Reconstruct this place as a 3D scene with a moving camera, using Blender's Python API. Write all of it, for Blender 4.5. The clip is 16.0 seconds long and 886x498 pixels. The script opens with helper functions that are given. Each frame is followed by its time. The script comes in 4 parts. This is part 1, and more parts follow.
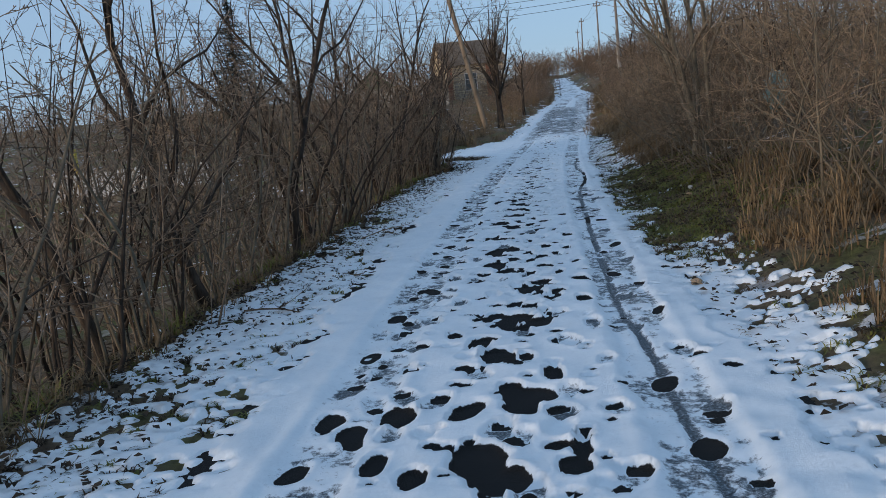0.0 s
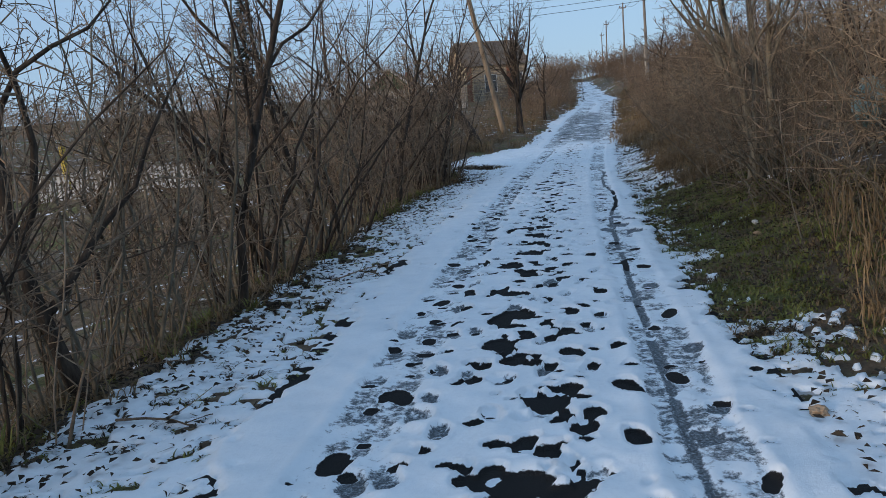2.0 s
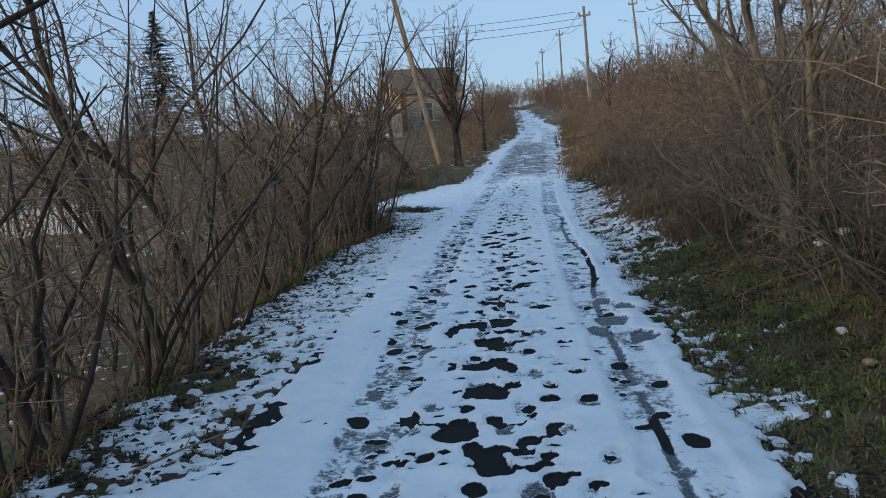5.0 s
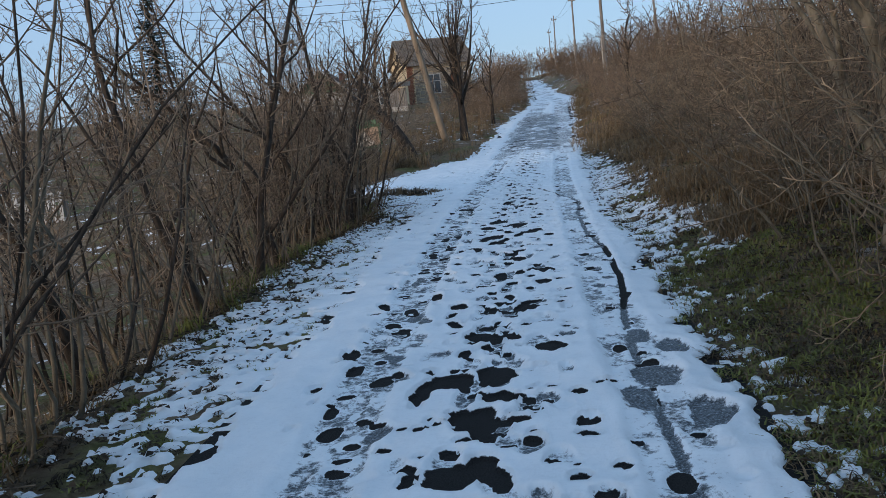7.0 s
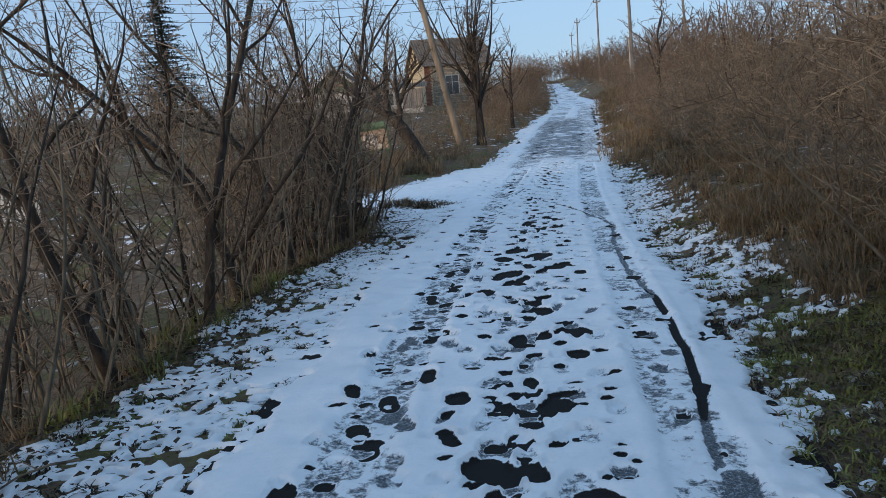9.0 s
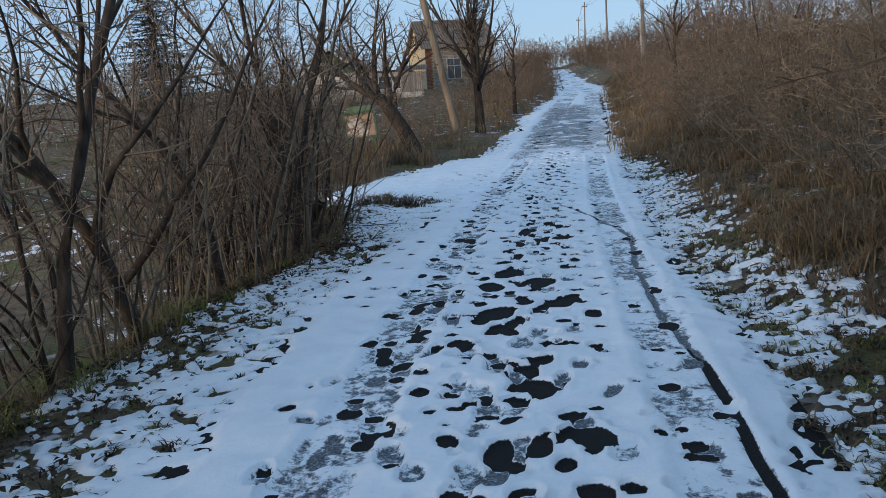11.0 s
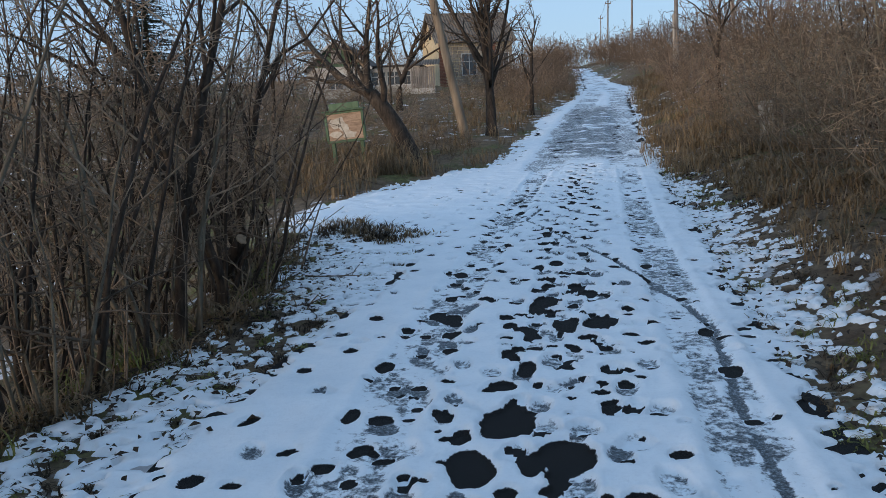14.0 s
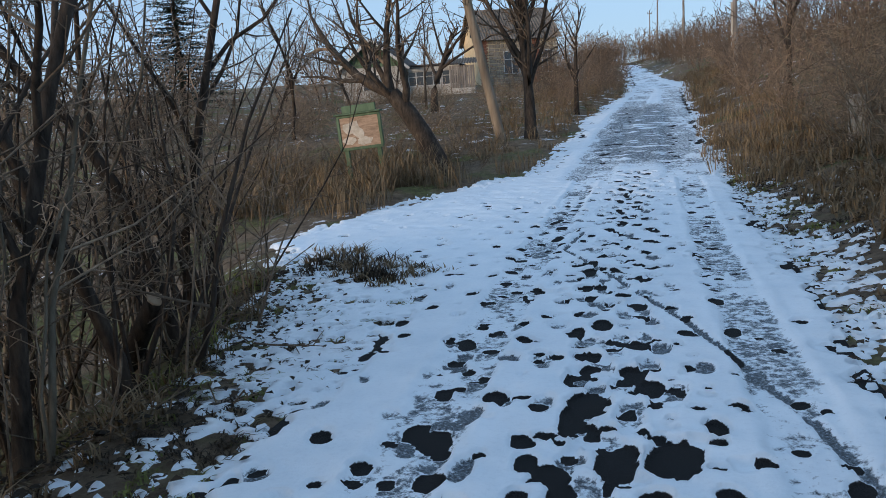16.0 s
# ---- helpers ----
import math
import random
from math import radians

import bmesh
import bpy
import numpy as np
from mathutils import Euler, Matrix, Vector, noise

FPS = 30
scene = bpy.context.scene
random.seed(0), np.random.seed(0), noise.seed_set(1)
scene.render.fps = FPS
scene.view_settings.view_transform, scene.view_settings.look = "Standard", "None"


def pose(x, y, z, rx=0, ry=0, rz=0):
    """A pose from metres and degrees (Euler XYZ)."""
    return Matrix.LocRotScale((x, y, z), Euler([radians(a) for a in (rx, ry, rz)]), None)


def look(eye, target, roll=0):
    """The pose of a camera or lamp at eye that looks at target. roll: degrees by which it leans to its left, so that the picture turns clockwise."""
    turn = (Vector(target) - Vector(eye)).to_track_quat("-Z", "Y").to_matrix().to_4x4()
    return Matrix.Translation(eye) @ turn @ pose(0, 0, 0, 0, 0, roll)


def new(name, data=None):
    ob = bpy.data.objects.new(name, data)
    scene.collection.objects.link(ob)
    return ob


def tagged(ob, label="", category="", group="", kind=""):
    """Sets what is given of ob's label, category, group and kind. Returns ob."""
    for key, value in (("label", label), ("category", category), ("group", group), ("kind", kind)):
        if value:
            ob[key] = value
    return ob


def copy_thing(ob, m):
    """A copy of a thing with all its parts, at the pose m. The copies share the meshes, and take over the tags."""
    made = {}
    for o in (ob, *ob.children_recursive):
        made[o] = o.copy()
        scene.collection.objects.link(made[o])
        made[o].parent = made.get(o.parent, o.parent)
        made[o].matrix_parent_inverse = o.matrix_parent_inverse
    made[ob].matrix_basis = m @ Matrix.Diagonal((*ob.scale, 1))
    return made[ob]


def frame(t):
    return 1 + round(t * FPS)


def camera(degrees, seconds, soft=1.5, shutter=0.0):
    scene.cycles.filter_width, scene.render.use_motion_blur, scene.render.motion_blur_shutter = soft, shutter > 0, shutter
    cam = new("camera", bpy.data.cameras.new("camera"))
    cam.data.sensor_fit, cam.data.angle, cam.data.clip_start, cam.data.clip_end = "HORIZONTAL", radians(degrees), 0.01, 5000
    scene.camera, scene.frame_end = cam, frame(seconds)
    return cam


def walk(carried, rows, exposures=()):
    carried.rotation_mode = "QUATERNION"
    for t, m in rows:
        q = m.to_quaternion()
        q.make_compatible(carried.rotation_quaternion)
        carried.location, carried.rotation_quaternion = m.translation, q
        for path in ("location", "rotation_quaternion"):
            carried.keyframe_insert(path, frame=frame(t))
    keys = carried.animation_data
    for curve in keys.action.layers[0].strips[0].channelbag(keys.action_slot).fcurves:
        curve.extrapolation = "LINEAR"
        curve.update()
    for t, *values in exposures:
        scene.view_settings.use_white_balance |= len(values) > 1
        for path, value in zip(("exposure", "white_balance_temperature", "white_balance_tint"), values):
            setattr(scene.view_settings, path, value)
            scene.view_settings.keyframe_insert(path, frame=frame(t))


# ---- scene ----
cam = camera(57.8, 16.0, soft=0.85)
METRES, EYE, TILT, LEAN, TURN = 17.6, 1.5, 0.0, 0.0, 6.9
ROWS = [
    (0.0, 0.0, 0.0, 0.0, -0.94, -9.34, 5.75),
    (0.5, 0.0045, 0.0333, 0.0009, -1.15, -9.37, 6.14),
    (1.0, 0.0099, 0.0627, 0.0029, -0.73, -9.45, 5.77),
    (1.5, 0.0077, 0.0952, 0.0036, 0.22, -9.16, 4.76),
    (2.0, 0.0144, 0.1267, 0.0037, 0.51, -9.14, 4.51),
    (2.5, 0.0112, 0.1607, 0.0043, 0.26, -9.33, 4.23),
    (3.0, 0.0184, 0.1916, 0.0043, -0.73, -9.03, 4.43),
    (3.5, 0.018, 0.224, 0.0059, -1.71, -9.41, 4.11),
    (4.0, 0.0201, 0.2574, 0.0063, -1.99, -8.86, 4.12),
    (4.5, 0.0247, 0.2873, 0.0094, -3.13, -8.37, 4.4),
    (5.0, 0.0283, 0.3197, 0.0109, -3.95, -7.54, 4.83),
    (7.5, 0.0583, 0.4706, 0.0086, -2.95, -9.53, 6.1),
    (8.0, 0.0613, 0.4985, 0.0088, -2.99, -9.42, 5.55),
    (8.5, 0.0628, 0.5282, 0.0097, -2.12, -9.0, 5.17),
    (11.0, 0.0857, 0.6773, 0.007, -1.38, -10.06, 3.93),
    (11.5, 0.0905, 0.7082, 0.0075, -0.78, -10.2, 3.92),
    (12.0, 0.095, 0.7385, 0.0089, -1.08, -10.09, 4.06),
    (12.5, 0.1018, 0.7689, 0.0098, -1.6, -10.13, 4.3),
    (13.0, 0.1025, 0.8022, 0.0105, -1.32, -10.11, 3.95),
    (13.5, 0.1081, 0.8327, 0.0088, -1.36, -10.19, 3.56),
    (14.0, 0.1088, 0.8657, 0.0078, -0.11, -10.17, 2.7),
    (14.5, 0.1151, 0.896, 0.0074, 4.44, -9.71, 3.35),
    (15.0, 0.1189, 0.9245, 0.0072, 7.46, -9.44, 3.91),
    (15.5, 0.1239, 0.9572, 0.0062, 5.74, -9.04, 3.61),
    (16.0, 0.1269, 0.987, 0.0068, 3.15, -9.96, 3.57),
]
walk(cam, [(t, pose(0, 0, EYE, TILT, LEAN, TURN) @ pose(METRES * x, METRES * y, METRES * z, 90 + pitch, roll, yaw)) for t, x, y, z, yaw, pitch, roll in ROWS],
     exposures=[(0.0, -0.04), (2.5, 0.12), (5.0, 0.14), (8.0, 0.22), (12.0, 0.2), (16.0, 0.3)])

# ---- world, sun, exposure ----
SUN_AZ, SUN_EL = 222.0, 6.0        # compass bearing of the sun from +y, clockwise; degrees above the horizon
wd = bpy.data.worlds.new("winter_evening_sky")
scene.world = wd
wd.use_nodes = True
wn = wd.node_tree.nodes
sky = wn.new("ShaderNodeTexSky")
sky.sky_type = 'NISHITA'
sky.sun_disc = False
sky.sun_elevation = radians(SUN_EL)
sky.sun_rotation = radians(SUN_AZ)
sky.air_density = 1.0
sky.dust_density = 0.5
sky.ozone_density = 3.0
veil = wn.new("ShaderNodeMix")       # a thin even veil of high cloud over the clear sky
veil.data_type = 'RGBA'
veil.inputs[0].default_value = 0.7
veil.inputs[7].default_value = (3.05, 3.98, 4.95, 1)
wd.node_tree.links.new(sky.outputs[0], veil.inputs[6])
wd.node_tree.links.new(veil.outputs[2], wn["Background"].inputs[0])
wn["Background"].inputs[1].default_value = 0.15
sun = new("sun", bpy.data.lights.new("sun", 'SUN'))
sun.data.energy = 2.7
sun.data.angle = radians(14)
sun.data.color = (1.0, 0.74, 0.5)
sa, se = radians(SUN_AZ), radians(SUN_EL)
sun.matrix_world = look((-40, 0, 30), (-40 - math.sin(sa) * math.cos(se), -math.cos(sa) * math.cos(se), 30 - math.sin(se)))
scene.view_settings.use_white_balance = True
scene.view_settings.white_balance_temperature = 5800
scene.view_settings.white_balance_tint = 11

# ---- small tools ----
R_ = random.Random(7)
U = R_.uniform


def vnoise(x, y, size, seed):
    """Smooth value noise, 0 to 1, of numpy arrays, with lumps of that size."""
    x, y = np.asarray(x, float) / size + 1000.37, np.asarray(y, float) / size + 1000.71
    i, j = np.floor(x).astype(np.int64), np.floor(y).astype(np.int64)
    u, v = x - i, y - j
    u, v = u * u * (3 - 2 * u), v * v * (3 - 2 * v)

    def h(a, b):
        n = (a * 374761393 + b * 668265263 + seed * 69069) & 0xffffffff
        n = ((n ^ (n >> 13)) * 1274126177) & 0xffffffff
        return ((n ^ (n >> 16)) & 0xffff) / 65535.0
    return (h(i, j) * (1 - u) + h(i + 1, j) * u) * (1 - v) + (h(i, j + 1) * (1 - u) + h(i + 1, j + 1) * u) * v


def ss(a, b, x):
    k = np.clip((np.asarray(x, float) - a) / (b - a), 0, 1)
    return k * k * (3 - 2 * k)


def mesh_of(name, verts, faces, mat, smooth=False):
    me = bpy.data.meshes.new(name)
    me.from_pydata(verts, [], faces)
    me.materials.append(mat)
    if smooth:
        me.polygons.foreach_set("use_smooth", [True] * len(me.polygons))
    me.update()
    return me


def obj(name, me, parent=None, m=None, label=""):
    ob = new(name, me)
    if parent is not None:
        ob.parent = parent
    if m is not None:
        ob.matrix_basis = m
    if label:
        ob["label"] = label
    return ob


def part(name, bm, material, parent, label="", smooth=False, m=None):
    me = bpy.data.meshes.new(name)
    bm.to_mesh(me)
    bm.free()
    me.materials.append(material)
    if smooth:
        me.polygons.foreach_set("use_smooth", [True] * len(me.polygons))
    return obj(name, me, parent, m, label)


def box(x0, y0, z0, x1, y1, z1, bevel=0.006, bm=None):
    b = bmesh.new()
    bmesh.ops.create_cube(b, size=1, matrix=Matrix.LocRotScale(((x0 + x1) / 2, (y0 + y1) / 2, (z0 + z1) / 2), None, (x1 - x0, y1 - y0, z1 - z0)))
    if bevel:
        bmesh.ops.bevel(b, geom=b.edges[:], offset=bevel, segments=1, affect='EDGES')
    return b


def grid(name, xs, ys, zf, mat, smooth=True):
    X, Y = np.meshgrid(xs, ys)
    Z = zf(X, Y)
    nx, ny = len(xs), len(ys)
    v = np.stack([X, Y, Z], -1).reshape(-1, 3)
    i = (np.arange(ny - 1)[:, None] * nx + np.arange(nx - 1)[None]).reshape(-1)
    f = np.stack([i, i + 1, i + 1 + nx, i + nx], -1)
    return mesh_np(name, v, f, mat, smooth), X, Y


def mesh_np(name, v, f, mat, smooth=True):
    me = bpy.data.meshes.new(name)
    k = f.shape[1]
    me.vertices.add(len(v))
    me.vertices.foreach_set("co", np.ascontiguousarray(v, np.float32).reshape(-1))
    me.loops.add(f.size)
    me.loops.foreach_set("vertex_index", np.ascontiguousarray(f, np.int32).reshape(-1))
    me.polygons.add(len(f))
    me.polygons.foreach_set("loop_start", np.arange(0, f.size, k, dtype=np.int32))
    me.polygons.foreach_set("use_smooth", np.full(len(f), smooth))
    me.materials.append(mat)
    me.update(calc_edges=True)
    me.validate()
    return me


# ---- materials ----
def material(name, rough=0.8, spec=0.3, metal=0.0):
    mt = bpy.data.materials.new(name)
    mt.use_nodes = True
    nt = mt.node_tree
    bs = nt.nodes["Principled BSDF"]
    bs.inputs["Roughness"].default_value = rough
    bs.inputs["Metallic"].default_value = metal
    bs.inputs["Specular IOR Level"].default_value = spec
    return mt, nt, bs


def n_noise(nt, scale, detail=4, rough=0.6, stretch=None, where="Object"):
    tc = nt.nodes.new("ShaderNodeTexCoord")
    out = tc.outputs[where]
    if stretch:
        mp = nt.nodes.new("ShaderNodeMapping")
        mp.inputs["Scale"].default_value = stretch
        nt.links.new(out, mp.inputs[0])
        out = mp.outputs[0]
    nz = nt.nodes.new("ShaderNodeTexNoise")
    nz.inputs["Scale"].default_value = scale
    nz.inputs["Detail"].default_value = detail
    nz.inputs["Roughness"].default_value = rough
    nt.links.new(out, nz.inputs["Vector"])
    return nz.outputs["Fac"]


def n_ramp(nt, fac, stops):
    r = nt.nodes.new("ShaderNodeValToRGB")
    e = r.color_ramp.elements
    while len(e) < len(stops):
        e.new(0.5)
    for k, (p, c) in enumerate(stops):
        e[k].position = p
        e[k].color = (*c, 1) if len(c) == 3 else c
    nt.links.new(fac, r.inputs[0])
    return r.outputs[0]


def n_mix(nt, fac, a, b, mode='MIX'):
    m = nt.nodes.new("ShaderNodeMix")
    m.data_type = 'RGBA'
    m.blend_type = mode
    for s, v in ((m.inputs[0], fac), (m.inputs[6], a), (m.inputs[7], b)):
        if hasattr(v, "is_linked"):
            nt.links.new(v, s)
        elif isinstance(v, (int, float)):
            s.default_value = v
        else:
            s.default_value = (*v, 1)
    return m.outputs[2]


def n_bump(nt, bs, h, strength, dist=0.01):
    b = nt.nodes.new("ShaderNodeBump")
    b.inputs["Strength"].default_value = strength
    b.inputs["Distance"].default_value = dist
    nt.links.new(h, b.inputs["Height"])
    nt.links.new(b.outputs[0], bs.inputs["Normal"])


def plain(name, dark, light, scale=8, rough=0.8, bump=0.3, stretch=None, spec=0.3, spread=0.35, where="Object", rnd=0.0):
    """Two-tone surface with large stains and fine grain; rnd varies it from object to object and piece to piece."""
    mt, nt, bs = material(name, rough, spec)
    a = n_noise(nt, scale, 5, 0.65, stretch, where)
    c = n_ramp(nt, a, [(0.5 - spread / 2, dark), (0.5 + spread / 2, light)])
    big = n_noise(nt, scale * 0.13, 3, 0.5, None, where)
    c = n_mix(nt, n_ramp(nt, big, [(0.35, (0, 0, 0)), (0.75, (0.55, 0.55, 0.55))]), c, tuple(0.55 * d for d in dark))
    if rnd:
        g = nt.nodes.new("ShaderNodeNewGeometry")
        oi = nt.nodes.new("ShaderNodeObjectInfo")
        ad = nt.nodes.new("ShaderNodeMath")
        ad.operation = 'ADD'
        nt.links.new(g.outputs["Random Per Island"], ad.inputs[0])
        nt.links.new(oi.outputs["Random"], ad.inputs[1])
        hf = nt.nodes.new("ShaderNodeMath")
        hf.operation = 'MULTIPLY'
        hf.inputs[1].default_value = 0.5
        nt.links.new(ad.outputs[0], hf.inputs[0])
        c = n_mix(nt, 1.0, c, n_ramp(nt, hf.outputs[0], [(0.15, (1 - rnd,) * 3), (0.9, (1.0, 1.0, 1.0))]), 'MULTIPLY')
    nt.links.new(c, bs.inputs["Base Color"])
    if bump:
        n_bump(nt, bs, n_noise(nt, scale * 2.5, 5, 0.7, stretch, where), bump)
    return mt


m_bark = plain("dark_bark", (0.02, 0.0155, 0.012), (0.11, 0.083, 0.06), 22, 0.9, 0.8, (1, 1, 0.25), rnd=0.3)
m_bark_pale = plain("pale_bark", (0.10, 0.085, 0.06), (0.27, 0.23, 0.165), 20, 0.9, 0.7, (1, 1, 0.25), rnd=0.25)
m_twig = plain("grey_twig", (0.12, 0.087, 0.06), (0.52, 0.39, 0.265), 9, 0.85, 0, rnd=0.75)
m_twig_warm = plain("brown_twig", (0.125, 0.09, 0.058), (0.54, 0.41, 0.265), 9, 0.85, 0, rnd=0.75)
m_twig_red = plain("red_brown_twig", (0.145, 0.1, 0.069), (0.44, 0.32, 0.215), 9, 0.85, 0, rnd=0.6)
m_straw = plain("dry_grass", (0.15, 0.105, 0.06), (0.45, 0.33, 0.185), 6, 0.85, 0, rnd=0.5)
m_green = plain("winter_grass", (0.12, 0.14, 0.03), (0.36, 0.37, 0.1), 5, 0.8, 0, rnd=0.5)
m_litter = plain("leaf_litter", (0.025, 0.02, 0.014), (0.11, 0.08, 0.05), 9, 0.9, 0, rnd=0.6)
m_needle = plain("spruce_needles", (0.008, 0.016, 0.011), (0.03, 0.045, 0.028), 5, 0.8, 0, rnd=0.4)
m_concrete = plain("weathered_concrete", (0.26, 0.24, 0.2), (0.46, 0.42, 0.36), 6, 0.9, 0.3, (1, 1, 0.2))
m_plaster = plain("yellow_plaster", (0.48, 0.38, 0.23), (0.7, 0.57, 0.37), 2.2, 0.9, 0.25)
m_white = plain("old_whitewash", (0.27, 0.25, 0.22), (0.55, 0.53, 0.48), 2.6, 0.9, 0.3)
m_brick = plain("red_brick", (0.22, 0.085, 0.05), (0.4, 0.19, 0.12), 12, 0.9, 0.4, rnd=0.35)
m_stone = plain("rubble_stone", (0.26, 0.22, 0.17), (0.5, 0.43, 0.34), 3.5, 0.9, 0.5, rnd=0.4)
m_asbestos = plain("asbestos_sheet", (0.14, 0.11, 0.085), (0.3, 0.25, 0.2), 3, 0.9, 0.3, rnd=0.25)
m_tarroof = plain("dark_roofing", (0.04, 0.035, 0.032), (0.12, 0.1, 0.09), 4, 0.9, 0.4)
m_greenwood = plain("green_painted_wood", (0.055, 0.095, 0.05), (0.13, 0.19, 0.11), 9, 0.7, 0.3, (1, 1, 0.15), rnd=0.25)
m_boards = plain("weathered_boards", (0.22, 0.15, 0.1), (0.46, 0.33, 0.23), 7, 0.85, 0.4, (1, 1, 4))
m_paper = plain("torn_paper", (0.34, 0.3, 0.24), (0.55, 0.5, 0.42), 12, 0.9, 0.2)
m_whitewood = plain("white_painted_wood", (0.4, 0.39, 0.36), (0.72, 0.71, 0.68), 8, 0.75, 0.3, (1, 1, 0.2), rnd=0.25)
m_greywood = plain("grey_weathered_wood", (0.16, 0.14, 0.12), (0.34, 0.31, 0.28), 8, 0.85, 0.4, (1, 1, 0.15), rnd=0.3)
m_polewood = plain("pole_wood", (0.15, 0.115, 0.08), (0.31, 0.25, 0.18), 10, 0.85, 0.5, (1, 1, 0.08))
m_cut = plain("cut_wood", (0.3, 0.21, 0.13), (0.48, 0.36, 0.24), 14, 0.8, 0.2)
m_porcelain = plain("insulator_porcelain", (0.1, 0.09, 0.08), (0.2, 0.18, 0.16), 20, 0.3, 0)
m_wire = plain("wire_metal", (0.05, 0.05, 0.055), (0.1, 0.1, 0.1), 20, 0.5, 0)
m_plastic = plain("dirty_white_plastic", (0.5, 0.5, 0.5), (0.8, 0.8, 0.78), 14, 0.5, 0.3)
m_bag = plain("grey_green_plastic", (0.1, 0.17, 0.17), (0.24, 0.33, 0.33), 10, 0.4, 0.5)
m_yellow = plain("yellow_paint", (0.4, 0.3, 0.04), (0.65, 0.5, 0.1), 9, 0.7, 0.2)
# near-black colour that stands for the shade inside an opening
m_dark = plain("painted_opening_shade", (0.012, 0.012, 0.012), (0.03, 0.03, 0.03), 3, 0.9, 0)


def glass_mat():
    mt, nt, bs = material("window_glass", 0.08, 0.5)
    bs.inputs["Base Color"].default_value = (0.05, 0.055, 0.06, 1)
    return mt


m_glass = glass_mat()


def asphalt_mat():
    mt, nt, bs = material("asphalt", 0.9, 0.08)
    c = n_ramp(nt, n_noise(nt, 160, 3, 0.7), [(0.3, (0.008, 0.008, 0.008)), (0.75, (0.04, 0.04, 0.04))])
    c = n_mix(nt, n_ramp(nt, n_noise(nt, 2.5, 3), [(0.4, (0, 0, 0)), (0.7, (0.6, 0.6, 0.6))]), c, (0.011, 0.011, 0.012))
    nt.links.new(c, bs.inputs["Base Color"])
    n_bump(nt, bs, n_noise(nt, 220, 2), 0.6, 0.004)
    return mt


def n_math(nt, op, a, b):
    m = nt.nodes.new("ShaderNodeMath")
    m.operation = op
    for sock, v in ((m.inputs[0], a), (m.inputs[1], b)):
        if hasattr(v, "is_linked"):
            nt.links.new(v, sock)
        else:
            sock.default_value = v
    return m.outputs[0]


def snow_mat():
    """Snow that thins to mottled slush ("slush") and to the wet asphalt's film of melt ("bare")."""
    mt, nt, bs = material("snow", 0.65, 0.25)

    def attr(name):
        at = nt.nodes.new("ShaderNodeAttribute")
        at.attribute_name = name
        return at.outputs["Fac"]
    c = n_ramp(nt, n_noise(nt, 3.0, 5), [(0.3, (0.70, 0.775, 0.84)), (0.7, (0.81, 0.865, 0.91))])
    c = n_mix(nt, n_ramp(nt, n_noise(nt, 38, 5, 0.75), [(0.3, (0.16, 0.16, 0.16)), (0.5, (0, 0, 0))]), c, (0.42, 0.48, 0.55))
    grain = n_noise(nt, 85, 4, 0.75)
    wet = n_ramp(nt, grain, [(0.36, (0.025, 0.028, 0.032)), (0.55, (0.12, 0.145, 0.17)), (0.68, (0.42, 0.47, 0.52))])
    lumps = n_math(nt, 'MULTIPLY', n_math(nt, 'SUBTRACT', n_noise(nt, 22, 5, 0.72), 0.5), 1.9)
    cover = n_ramp(nt, n_math(nt, 'ADD', attr("slush"), lumps), [(0.34, (0, 0, 0)), (0.62, (1, 1, 1))])
    c = n_mix(nt, n_math(nt, 'MULTIPLY', cover, n_ramp(nt, attr("slush"), [(0.02, (0, 0, 0)), (0.2, (1, 1, 1))])), c, wet)
    edge = n_math(nt, 'MULTIPLY', n_math(nt, 'SUBTRACT', n_noise(nt, 42, 4, 0.7), 0.5), 0.5)
    hole = n_ramp(nt, n_math(nt, 'ADD', attr("bare"), edge), [(0.47, (0, 0, 0)), (0.58, (1, 1, 1))])
    tar = n_ramp(nt, n_noise(nt, 160, 3, 0.7), [(0.3, (0.008, 0.008, 0.008)), (0.75, (0.04, 0.04, 0.041))])
    c = n_mix(nt, hole, c, tar)
    nt.links.new(c, bs.inputs["Base Color"])
    nt.links.new(n_ramp(nt, hole, [(0, (0.65,) * 3), (1, (0.9,) * 3)]), bs.inputs["Roughness"])
    nt.links.new(n_ramp(nt, hole, [(0, (0.25,) * 3), (1, (0.08,) * 3)]), bs.inputs["Specular IOR Level"])
    n_bump(nt, bs, n_noise(nt, 45, 6, 0.78), 0.5, 0.012)
    return mt


